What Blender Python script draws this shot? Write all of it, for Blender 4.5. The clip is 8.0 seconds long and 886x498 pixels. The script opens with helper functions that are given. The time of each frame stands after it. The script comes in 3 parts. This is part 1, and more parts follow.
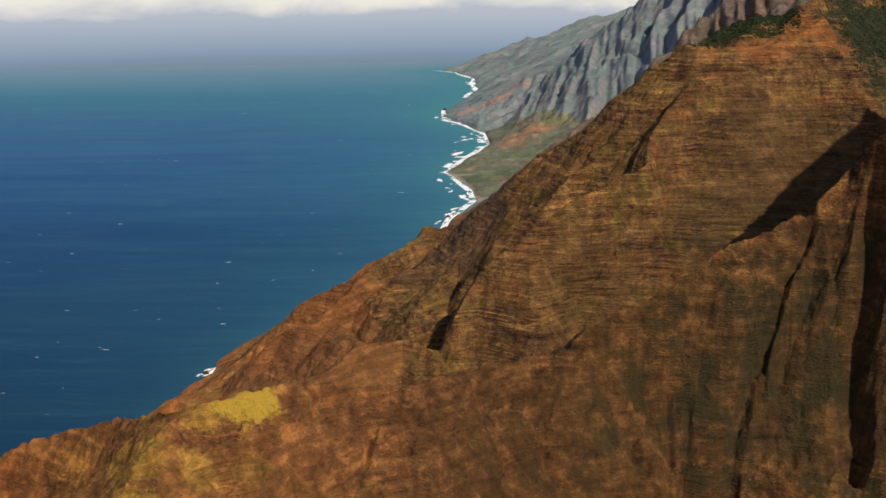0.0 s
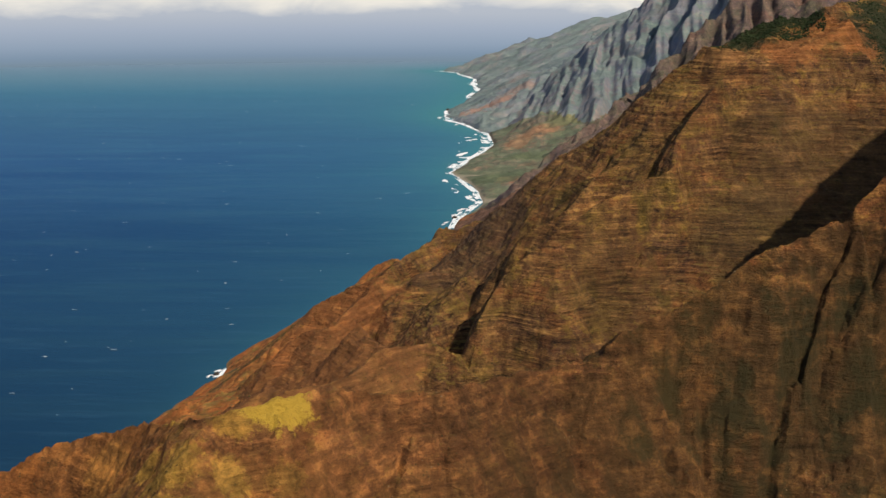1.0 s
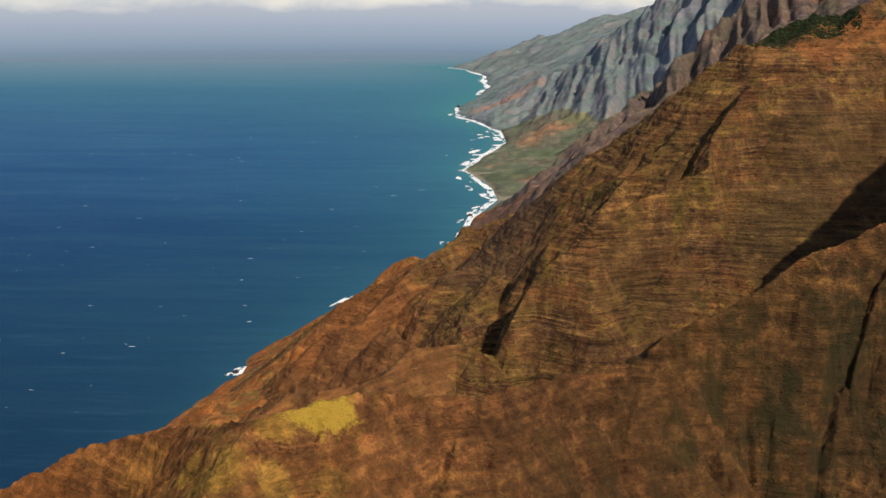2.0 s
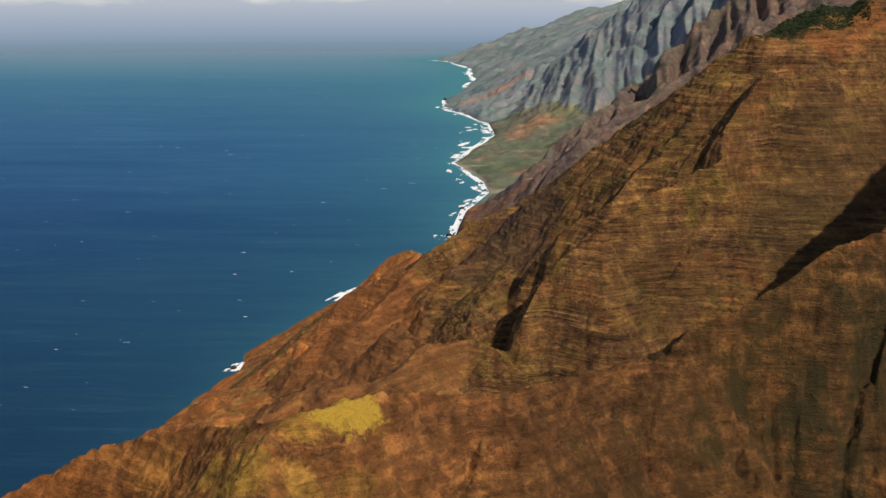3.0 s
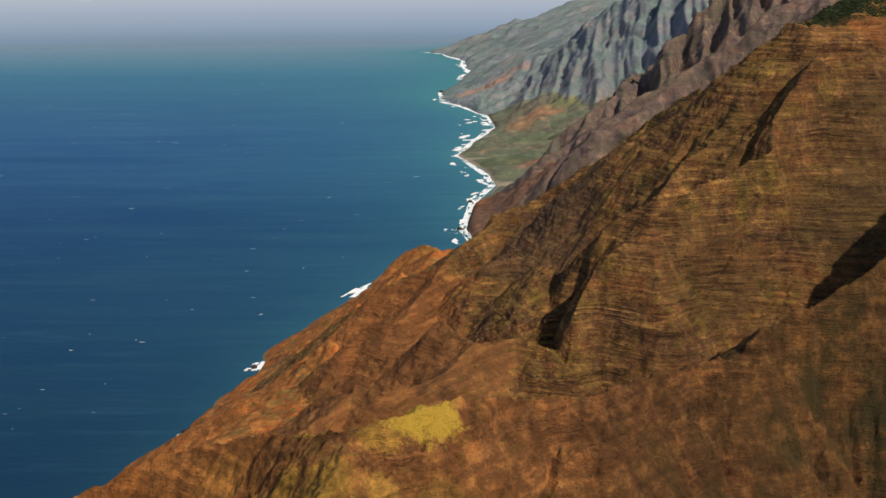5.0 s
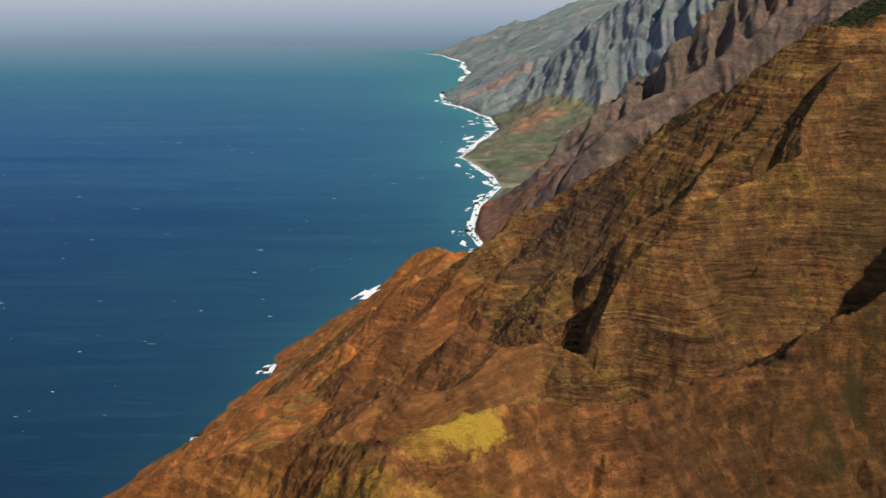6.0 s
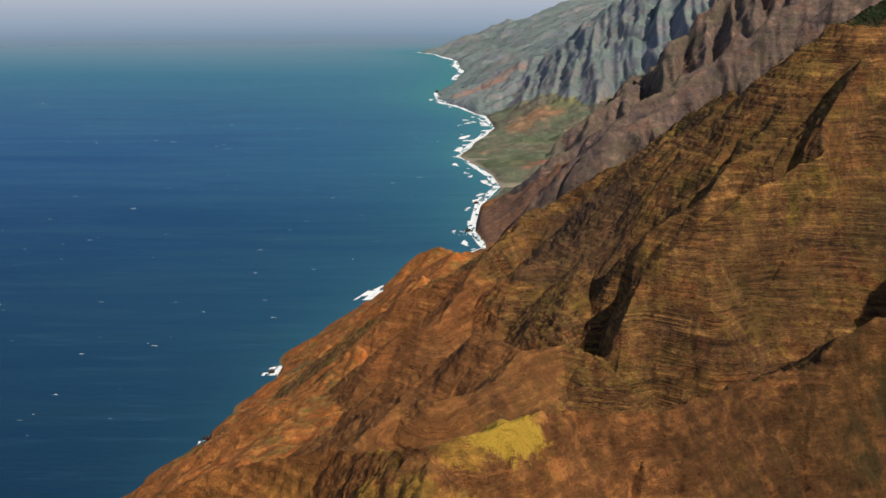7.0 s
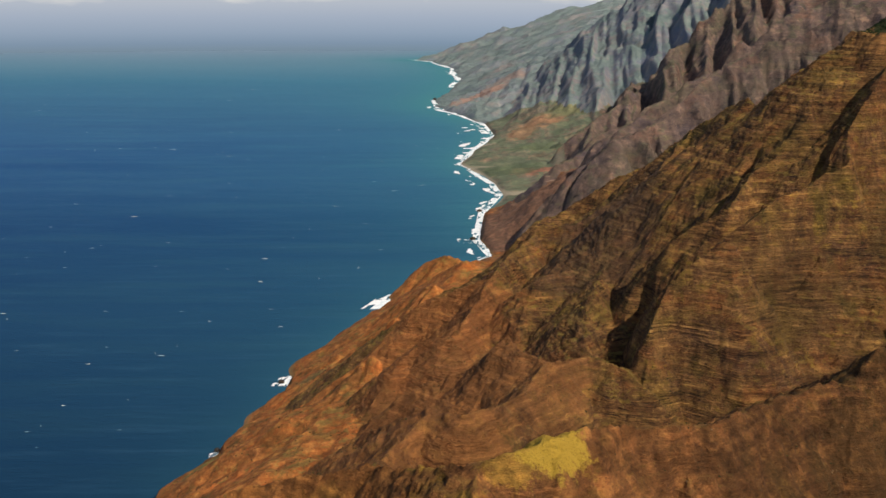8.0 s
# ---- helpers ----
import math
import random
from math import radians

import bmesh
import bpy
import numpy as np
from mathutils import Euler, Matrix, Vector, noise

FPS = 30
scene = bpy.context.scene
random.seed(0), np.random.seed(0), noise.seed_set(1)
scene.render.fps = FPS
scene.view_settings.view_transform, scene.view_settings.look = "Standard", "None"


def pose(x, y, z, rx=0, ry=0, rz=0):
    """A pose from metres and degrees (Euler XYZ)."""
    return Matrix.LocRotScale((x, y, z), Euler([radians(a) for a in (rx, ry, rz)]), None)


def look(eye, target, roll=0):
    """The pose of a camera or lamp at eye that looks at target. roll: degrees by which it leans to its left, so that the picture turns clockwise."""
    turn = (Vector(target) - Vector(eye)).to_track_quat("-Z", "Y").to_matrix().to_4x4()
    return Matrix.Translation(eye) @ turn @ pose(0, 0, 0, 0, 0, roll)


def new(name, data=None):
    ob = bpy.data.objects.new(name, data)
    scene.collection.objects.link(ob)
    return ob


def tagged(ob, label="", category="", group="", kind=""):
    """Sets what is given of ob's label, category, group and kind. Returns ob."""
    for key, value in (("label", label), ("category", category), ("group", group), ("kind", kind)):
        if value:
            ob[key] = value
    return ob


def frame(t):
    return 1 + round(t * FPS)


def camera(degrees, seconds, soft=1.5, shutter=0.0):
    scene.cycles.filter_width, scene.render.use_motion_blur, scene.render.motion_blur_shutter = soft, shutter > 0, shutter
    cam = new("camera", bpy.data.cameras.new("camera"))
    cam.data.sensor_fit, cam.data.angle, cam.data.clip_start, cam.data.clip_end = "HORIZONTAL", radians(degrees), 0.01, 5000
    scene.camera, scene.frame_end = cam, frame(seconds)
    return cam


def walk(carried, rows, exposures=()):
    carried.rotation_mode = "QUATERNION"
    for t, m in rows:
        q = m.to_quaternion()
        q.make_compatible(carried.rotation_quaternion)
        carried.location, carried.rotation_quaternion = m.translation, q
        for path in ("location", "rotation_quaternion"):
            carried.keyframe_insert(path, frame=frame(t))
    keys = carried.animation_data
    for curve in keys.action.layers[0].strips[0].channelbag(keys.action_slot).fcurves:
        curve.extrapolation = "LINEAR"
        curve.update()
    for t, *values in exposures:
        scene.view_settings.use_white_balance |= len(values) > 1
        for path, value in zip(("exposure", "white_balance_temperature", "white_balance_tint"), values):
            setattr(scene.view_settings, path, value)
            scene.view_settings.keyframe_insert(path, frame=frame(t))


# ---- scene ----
cam = camera(47.2, 8.0)
PATH = [
    (0, (0.832, 1.588, 250.75), (0.785, 3.532, 250.286), -0.7),
    (0.5, (-5.073, 4.659, 250.621), (-5.113, 6.604, 250.157), -0.5),
    (1, (-11.029, 7.758, 250.447), (-11.07, 9.703, 249.983), -0.2),
    (1.5, (-16.982, 10.898, 250.209), (-17.037, 12.841, 249.738), -0.1),
    (2, (-23.016, 14.074, 249.891), (-23.067, 16.018, 249.421), 0.1),
    (3.5, (-41.656, 24.027, 248.323), (-41.657, 25.965, 247.829), -0.0),
    (4, (-47.679, 27.227, 247.966), (-47.675, 29.164, 247.466), -0.2),
    (4.5, (-53.61, 30.398, 247.632), (-53.604, 32.334, 247.133), -0.3),
    (6, (-71.68, 40.096, 246.166), (-71.664, 42.034, 245.671), 0.1),
    (6.5, (-77.652, 43.278, 245.86), (-77.632, 45.215, 245.362), 0.2),
    (7, (-83.642, 46.38, 245.622), (-83.605, 48.317, 245.125), 0.2),
    (7.5, (-89.644, 49.416, 245.398), (-89.599, 51.355, 244.91), -0.0),
    (8, (-95.641, 52.436, 245.256), (-95.59, 54.376, 244.773), 0.3),
]
walk(cam, [(t, look(eye, target, roll)) for t, eye, target, roll in PATH])

# ---- light ----
SUN_DIR = Vector((0.46, -0.55, 0.70)).normalized()
world = bpy.data.worlds.new("world")
scene.world = world
world.use_nodes = True
sky = world.node_tree.nodes.new("ShaderNodeTexSky")
sky.sky_type = "NISHITA"
sky.sun_disc = False
sky.sun_elevation = math.asin(SUN_DIR.z)
sky.sun_rotation = math.atan2(SUN_DIR.x, SUN_DIR.y)
sky.altitude = 250
world.node_tree.links.new(sky.outputs[0], world.node_tree.nodes["Background"].inputs[0])
world.node_tree.nodes["Background"].inputs[1].default_value = 0.105
sun = new("sun", bpy.data.lights.new("sun", "SUN"))
sun.data.energy, sun.data.angle, sun.data.color = 4.9, radians(0.5), (1.0, 0.90, 0.75)
sun.rotation_euler = (-SUN_DIR).to_track_quat("-Z", "Y").to_euler()


# ---- material helpers ----
class Shader:
    """A short way to write node materials."""

    def __init__(self, name):
        self.mat = bpy.data.materials.new(name)
        self.mat.use_nodes = True
        self.tree = self.mat.node_tree
        self.bsdf = self.tree.nodes["Principled BSDF"]
        self.geo = self.node("ShaderNodeNewGeometry")

    def node(self, kind, **sets):
        n = self.tree.nodes.new(kind)
        for k, v in sets.items():
            setattr(n, k, v)
        return n

    def plug(self, value, socket):
        if isinstance(value, bpy.types.NodeSocket):
            self.tree.links.new(value, socket)
        else:
            socket.default_value = value

    def stretch(self, sx, sy, sz, base=None):
        n = self.node("ShaderNodeMapping")
        n.inputs["Scale"].default_value = (sx, sy, sz)
        self.plug(base or self.geo.outputs["Position"], n.inputs["Vector"])
        return n.outputs[0]

    def noise(self, vector, scale=1.0, detail=4.0, rough=0.55, bend=0.0):
        n = self.node("ShaderNodeTexNoise")
        self.plug(vector, n.inputs["Vector"])
        n.inputs["Scale"].default_value, n.inputs["Detail"].default_value = scale, detail
        n.inputs["Roughness"].default_value, n.inputs["Distortion"].default_value = rough, bend
        return n.outputs["Fac"]

    def ramp(self, fac, stops, mode="LINEAR"):
        n = self.node("ShaderNodeValToRGB")
        n.color_ramp.interpolation = mode
        while len(n.color_ramp.elements) < len(stops):
            n.color_ramp.elements.new(0.5)
        for e, (p, c) in zip(n.color_ramp.elements, stops):
            e.position = p
            e.color = (*c, 1) if isinstance(c, tuple) else (c, c, c, 1)
        self.plug(fac, n.inputs[0])
        return n.outputs[0]

    def mix(self, fac, a, b, blend="MIX"):
        n = self.node("ShaderNodeMix", data_type="RGBA", blend_type=blend)
        self.plug(fac, n.inputs[0])
        for v, s in ((a, n.inputs[6]), (b, n.inputs[7])):
            self.plug((*v, 1) if isinstance(v, tuple) else v, s)
        return n.outputs[2]

    def math(self, op, a, b=0.0, clamp=False):
        n = self.node("ShaderNodeMath", operation=op, use_clamp=clamp)
        self.plug(a, n.inputs[0])
        self.plug(b, n.inputs[1])
        return n.outputs[0]

    def xyz(self, vector):
        n = self.node("ShaderNodeSeparateXYZ")
        self.plug(vector, n.inputs[0])
        return n.outputs

    def bump(self, height, strength, distance, normal=None):
        n = self.node("ShaderNodeBump")
        self.plug(height, n.inputs["Height"])
        n.inputs["Strength"].default_value, n.inputs["Distance"].default_value = strength, distance
        if normal:
            self.plug(normal, n.inputs["Normal"])
        return n.outputs[0]

    def done(self, color, rough=0.9, normal=None, spec=0.2):
        self.plug((*color, 1) if isinstance(color, tuple) else color, self.bsdf.inputs["Base Color"])
        self.plug(rough, self.bsdf.inputs["Roughness"])
        self.bsdf.inputs["Specular IOR Level"].default_value = spec
        if normal:
            self.plug(normal, self.bsdf.inputs["Normal"])
        return self.mat


def rock_material(name, dark, mid, light, grass, grass_amount, size=1.0, relief=0.6, patches=(), shore=None, bedding=0.75, contrast=1.0):
    """Weathered basalt in level beds, with grass on the gentler ground. size: metres of the finest grain. bedding: how
    far the beds show; contrast: how far light and dark parts differ. patches: places tinted another colour, bare or
    grassy ground among them.
    """
    s = Shader(name)
    z = 1.0 / size
    cool = tuple(0.6 * m + 0.4 * n for m, n in zip(dark, (mid[0], 1.1 * mid[1], 1.9 * mid[2])))
    hue = s.noise(s.stretch(0.035 * z, 0.035 * z, 0.06 * z), 1.0, 5, 0.65, 0.3)
    beds = s.noise(s.stretch(0.030 * z, 0.030 * z, 0.62 * z), 1.0, 6, 0.68, 0.15)
    ledge = s.noise(s.stretch(0.016 * z, 0.016 * z, 0.42 * z), 1.0, 5, 0.62, 0.1)
    bare = s.noise(s.stretch(0.030 * z, 0.030 * z, 0.045 * z), 1.3, 4, 0.6, 0.2)
    broad = s.noise(s.stretch(0.022 * z, 0.022 * z, 0.030 * z), 1.0, 5, 0.6)
    fine = s.noise(s.stretch(0.55 * z, 0.55 * z, 1.1 * z), 1.0, 6, 0.72)
    grit = s.noise(s.stretch(2.2 * z, 2.2 * z, 2.6 * z), 1.0, 3, 0.6)
    streak = s.noise(s.stretch(0.20 * z, 0.20 * z, 0.022 * z), 1.0, 4, 0.6)
    blot = s.noise(s.stretch(0.17 * z, 0.17 * z, 0.20 * z), 1.0, 6, 0.7, 0.3)
    share = s.math("MULTIPLY", s.ramp(bare, [(0.36, 0.25), (0.60, 1.0)]), bedding)
    grain = s.math("ADD", s.math("MULTIPLY", beds, share), s.math("MULTIPLY", blot, s.math("SUBTRACT", 1.0, share)))
    c = s.ramp(grain, [(0.38, dark), (0.46, mid), (0.54, mid), (0.63, light)])
    c = s.mix(s.ramp(broad, [(0.38, 0.0), (0.64, 0.7)]), c, mid)
    c = s.mix(s.ramp(hue, [(0.52, 0.0), (0.66, 0.55)]), c, grass)
    c = s.mix(s.ramp(hue, [(0.34, 0.55), (0.46, 0.0)]), c, cool)
    rusty = s.noise(s.stretch(0.028 * z, 0.028 * z, 0.045 * z), 1.7, 5, 0.65, 0.4)
    c = s.mix(s.ramp(rusty, [(0.50, 0.0), (0.64, 0.75)]), c, (min(1, 1.35 * mid[0]), 1.05 * mid[1], 0.85 * mid[2]))
    c = s.mix(s.ramp(streak, [(0.50, 0.0), (0.70, 0.6)]), c, light)
    c = s.mix(s.ramp(streak, [(0.30, 0.55), (0.44, 0.0)]), c, dark)
    wash = s.noise(s.stretch(0.075 * z, 0.075 * z, 0.009 * z), 1.0, 3, 0.5)
    c = s.mix(s.ramp(wash, [(0.30, 0.7), (0.43, 0.0)]), c, (0.45 * grass[0], 0.52 * grass[1], 0.5 * grass[2]))
    c = s.mix(s.ramp(fine, [(0.35, 0.7 * contrast), (0.45, 0.0)]), c, dark)
    c = s.mix(s.ramp(fine, [(0.55, 0.0), (0.68, 0.7 * contrast)]), c, light)
    straw = s.noise(s.stretch(0.16 * z, 0.16 * z, 0.30 * z), 1.0, 6, 0.75, 0.2)
    c = s.mix(s.math("MULTIPLY", s.ramp(straw, [(0.53, 0.0), (0.63, 0.7)]), s.ramp(bare, [(0.40, 1.0), (0.60, 0.25)])), c, (1.3 * grass[0], 1.25 * grass[1], 1.1 * grass[2]))
    # bed lines, with the thin shade under ledges painted dark
    line = s.math("MULTIPLY", s.ramp(ledge, [(0.455, 0.0), (0.485, 1.0), (0.495, 1.0), (0.52, 0.0)]), s.math("MULTIPLY", s.ramp(bare, [(0.46, 0.05), (0.64, 1.0)]), min(1.0, 1.3 * bedding)))
    c = s.mix(s.math("MULTIPLY", line, s.ramp(fine, [(0.40, 1.0), (0.62, 0.35)])), c, tuple(0.7 * v for v in dark))
    if bedding > 0.35:
        level = s.xyz(s.geo.outputs["Position"])[2]
        broken = s.noise(s.stretch(0.05, 0.05, 0.30), 1.0, 5, 0.7)
        sway = s.noise(s.stretch(0.012, 0.012, 0.05), 1.0, 3, 0.5)
        ripple = s.noise(s.stretch(0.16, 0.16, 0.3), 1.0, 4, 0.6)
        # each ledge: dark seam with its shade, and a lit edge, put into the colour
        for period, strength in ((3.7, 0.62), (1.6, 0.34)):
            q = s.math("ADD", s.math("DIVIDE", level, period), s.math("ADD", s.math("MULTIPLY", sway, 5.0 / period), s.math("MULTIPLY", ripple, 0.9)))
            saw = s.math("FRACT", q)
            shaded_seam = s.math("MULTIPLY", s.ramp(saw, [(0.0, 1.0), (0.14, 0.8), (0.24, 0.0)]), s.math("MULTIPLY", s.math("MULTIPLY", s.ramp(broken, [(0.47, 0.0), (0.58, 1.0)]), s.ramp(bare, [(0.42, 0.12), (0.60, 1.0)])), strength * min(1.0, 1.25 * bedding)))
            c = s.mix(shaded_seam, c, tuple(0.75 * v for v in dark))
            sunlit_lip = s.math("MULTIPLY", s.ramp(saw, [(0.30, 0.0), (0.40, 0.8), (0.55, 0.0)]), s.math("MULTIPLY", s.ramp(broken, [(0.46, 0.0), (0.60, 1.0)]), 0.7 * strength * bedding))
            c = s.mix(sunlit_lip, c, light)
            line = s.math("MAXIMUM", line, shaded_seam)
    up = s.xyz(s.geo.outputs["Normal"])[2]
    tufts = s.math("ADD", s.math("MULTIPLY", up, 0.55), s.math("MULTIPLY", s.noise(s.stretch(0.09 * z, 0.09 * z, 0.16 * z), 1.0, 6, 0.72), 0.8))
    lo = 0.98 - 0.4 * grass_amount
    c = s.mix(s.ramp(tufts, [(lo, 0.0), (min(1.0, lo + 0.10), 0.8)]), c, grass)
    def lay(c, place, radius, color, amount, streaked=0):
        d = s.node("ShaderNodeVectorMath", operation="DISTANCE")
        s.plug(s.geo.outputs["Position"], d.inputs[0])
        d.inputs[1].default_value = place
        ragged = s.math("MULTIPLY", s.math("SUBTRACT", s.noise(s.stretch(3.2 / radius, 3.2 / radius, 3.2 / radius), 1.0, 6, 0.75), 0.5), 1.7)
        edge = s.math("ADD", s.math("DIVIDE", d.outputs["Value"], radius), ragged)
        cover = s.math("MULTIPLY", s.math("MULTIPLY", s.math("SUBTRACT", 0.95, edge), 4.0, True), amount)
        if streaked:
            cover = s.math("MULTIPLY", cover, s.math("MULTIPLY", s.ramp(wash, [(0.40, 1.0), (0.54, 0.05)]), s.ramp(blot, [(0.40, 1.0), (0.62, 0.35)])))
        return s.mix(cover, c, color)

    for patch in patches:
        if patch[3] < 0.9:
            c = lay(c, *patch)
    knots = s.noise(s.stretch(0.06 * z, 0.06 * z, 0.10 * z), 1.0, 5, 0.65, 0.3)
    tone = s.math("ADD", s.math("ADD", s.math("MULTIPLY", beds, 0.6 * bedding), s.math("MULTIPLY", blot, 0.75 - 0.6 * bedding)), s.math("MULTIPLY", knots, 0.25))
    c = s.mix(1.0, c, s.ramp(tone, [(0.36, 1 - 0.58 * contrast), (0.44, 1 - 0.26 * contrast), (0.52, 1.0), (0.62, 1.0)]), "MULTIPLY")
    c = s.mix(s.ramp(tone, [(0.51, 0.0), (0.62, 0.85 * contrast)]), c, s.mix(1.0, c, (1.85, 1.75, 1.6), "MULTIPLY"))
    for patch in patches:
        if patch[3] >= 0.9:
            c = lay(c, *patch)
    if shore:
        c = s.mix(s.ramp(s.math("DIVIDE", s.xyz(s.geo.outputs["Position"])[2], 10.0), [(0.08, 0.8), (0.22, 0.0)]), c, shore)
    c = s.mix(s.ramp(grit, [(0.34, 0.30), (0.48, 0.0)]), c, dark)
    h = s.math("ADD", s.math("ADD", s.math("MULTIPLY", grain, 1.8), s.math("MULTIPLY", fine, 1.15)), s.math("MULTIPLY", grit, 0.3))
    h = s.math("SUBTRACT", h, s.math("MULTIPLY", line, 0.6))
    return s.done(c, 0.92, s.bump(h, relief, 1.5 * size), 0.12)


# yellow of the grassy shoulder, also painted on for sunlit rock facets
STRAW_AND_SUNLIT = (0.50, 0.315, 0.042)
MAT_CLIFF = rock_material("layered_brown_basalt", (0.039, 0.022, 0.016), (0.146, 0.069, 0.027), (0.315, 0.172, 0.056), (0.212, 0.138, 0.030), 0.28, 1.0, 1.0,
                          [((150, 527, 236), 22, (0.33, 0.125, 0.040), 0.65), ((186, 540, 240), 24, (0.33, 0.118, 0.036), 0.65), ((118, 528, 230), 14, (0.36, 0.17, 0.06), 0.65), ((222, 502, 225), 34, (0.026, 0.032, 0.014), 0.95), ((140, 564, 240), 24, (0.024, 0.030, 0.012), 0.95), ((165, 566, 250), 20, (0.024, 0.030, 0.012), 0.95), ((232, 552, 245), 48, (0.026, 0.032, 0.014), 0.95),
                           # the rust patches at negative x also brighten slopes turned from the sun
                           ((118, 450, 150), 34, (0.095, 0.060, 0.024), 0.55), ((150, 480, 180), 44, (0.100, 0.058, 0.024), 0.6), ((55, 445, 125), 30, (0.115, 0.066, 0.026), 0.4), ((20, 600, 130), 60, (0.10, 0.058, 0.036), 0.6), ((0, 545, 120), 45, (0.105, 0.060, 0.034), 0.6), ((-95, 450, 85), 70, (0.25, 0.100, 0.035), 0.7), ((-100, 370, 96), 50, (0.26, 0.105, 0.034), 0.75), ((-60, 420, 100), 40, (0.235, 0.100, 0.035), 0.65), ((-90, 540, 75), 60, (0.30, 0.112, 0.036), 0.7)])
MAT_SPUR = rock_material("ochre_basalt", (0.042, 0.021, 0.012), (0.150, 0.061, 0.022), (0.36, 0.172, 0.054), (0.215, 0.130, 0.032), 0.30, 1.0, 1.0,
                         [((-64, 277, 142), 12, STRAW_AND_SUNLIT, 0.95), ((-74, 268, 142), 9, STRAW_AND_SUNLIT, 0.6), ((-92, 285, 136), 9, STRAW_AND_SUNLIT, 0.6), ((-90, 252, 134), 12, STRAW_AND_SUNLIT, 0.7), ((-86, 238, 124), 9, STRAW_AND_SUNLIT, 0.7), ((-101, 266, 128), 8, STRAW_AND_SUNLIT, 0.7), ((-92, 283, 135), 6, STRAW_AND_SUNLIT, 0.95), ((-70, 250, 130), 14, (0.30, 0.14, 0.036), 0.5), ((-45, 262, 118), 16, (0.28, 0.115, 0.034), 0.5), ((-100, 270, 122), 20, STRAW_AND_SUNLIT, 0.6, 1), ((15, 302, 118), 55, (0.100, 0.046, 0.017), 0.65), ((70, 330, 120), 55, (0.100, 0.050, 0.017), 0.75), ((125, 345, 130), 60, (0.080, 0.044, 0.016), 0.8), ((-100, 280, 120), 70, (0.26, 0.108, 0.034), 0.45), ((-40, 285, 120), 34, (0.22, 0.090, 0.030), 0.4), ((-120, 292, 112), 12, (0.36, 0.21, 0.042), 0.5), ((-76, 256, 126), 9, (0.42, 0.25, 0.045), 0.5), ((-60, 262, 124), 7, (0.38, 0.20, 0.042), 0.5), ((-70, 244, 112), 12, (0.32, 0.15, 0.04), 0.5), ((-125, 300, 108), 38, (0.30, 0.115, 0.030), 0.55), ((-165, 320, 90), 34, (0.34, 0.12, 0.03), 0.7),
                          # darker olive-brown streaks towards the right end of the spur
                          ((95, 335, 115), 48, (0.046, 0.034, 0.012), 0.95, 1), ((66, 330, 125), 40, (0.050, 0.036, 0.012), 0.95, 1), ((125, 335, 120), 60, (0.036, 0.030, 0.011), 0.95, 1), ((20, 300, 90), 34, (0.065, 0.036, 0.013), 0.9, 1)], None, 0.40, 1.35)
MAT_SHORE = rock_material("red_coastal_soil", (0.130, 0.052, 0.018), (0.30, 0.100, 0.026), (0.40, 0.180, 0.052), (0.18, 0.120, 0.034), 0.08, 1.0, 0.6,
                          [((-196, 505, 22), 16, (0.12, 0.10, 0.035), 0.9), ((-160, 640, 22), 18, (0.13, 0.10, 0.04), 0.8), ((-85, 880, 10), 16, (0.13, 0.11, 0.05), 0.8), ((30, 1090, 40), 130, (0.135, 0.078, 0.055), 0.88), ((-20, 930, 20), 50, (0.17, 0.085, 0.045), 0.7)], (0.22, 0.135, 0.060), 0.2, 0.8)
# mid ridges and valley: own tones, lifted and blued by some painted haze
MAT_MID = rock_material("purple_brown_basalt", (0.062, 0.050, 0.052), (0.120, 0.082, 0.068), (0.190, 0.122, 0.088), (0.112, 0.100, 0.062), 0.28, 2.2, 0.6, (), None, 0.3, 0.7)
VALLEY_SOIL = [((125, 1850, 35), 55, (0.29, 0.155, 0.085), 0.85), ((80, 1800, 28), 35, (0.27, 0.145, 0.08), 0.7), ((190, 1900, 50), 70, (0.16, 0.155, 0.075), 0.8),
               ((72, 1445, 20), 42, (0.24, 0.10, 0.065), 0.85), ((70, 1290, 20), 35, (0.24, 0.10, 0.055), 0.8), ((40, 1480, 8), 60, (0.085, 0.105, 0.058), 0.85), ((90, 1640, 15), 60, (0.10, 0.12, 0.065), 0.8)]
MAT_VALLEY = rock_material("valley_grass_and_soil", (0.095, 0.098, 0.072), (0.145, 0.12, 0.088), (0.24, 0.152, 0.105), (0.102, 0.126, 0.078), 0.36, 4.0, 0.4, VALLEY_SOIL, (0.30, 0.25, 0.18), 0.15, 0.6)
# aerial haze put into the base colours: blue-grey, pale, low in contrast
MAT_FAR = rock_material("haze_tinted_fluted_basalt", (0.112, 0.134, 0.176), (0.148, 0.150, 0.168), (0.250, 0.200, 0.172), (0.122, 0.162, 0.145), 0.42, 6.0, 0.2, (), None, 0.15, 0.4)
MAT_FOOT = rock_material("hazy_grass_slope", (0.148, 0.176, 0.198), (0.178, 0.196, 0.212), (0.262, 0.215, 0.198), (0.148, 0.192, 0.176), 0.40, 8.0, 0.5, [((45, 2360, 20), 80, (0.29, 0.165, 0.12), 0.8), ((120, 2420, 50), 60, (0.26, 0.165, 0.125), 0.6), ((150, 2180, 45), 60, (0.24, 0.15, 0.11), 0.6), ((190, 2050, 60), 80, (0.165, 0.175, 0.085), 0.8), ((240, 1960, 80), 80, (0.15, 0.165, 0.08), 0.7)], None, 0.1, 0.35)
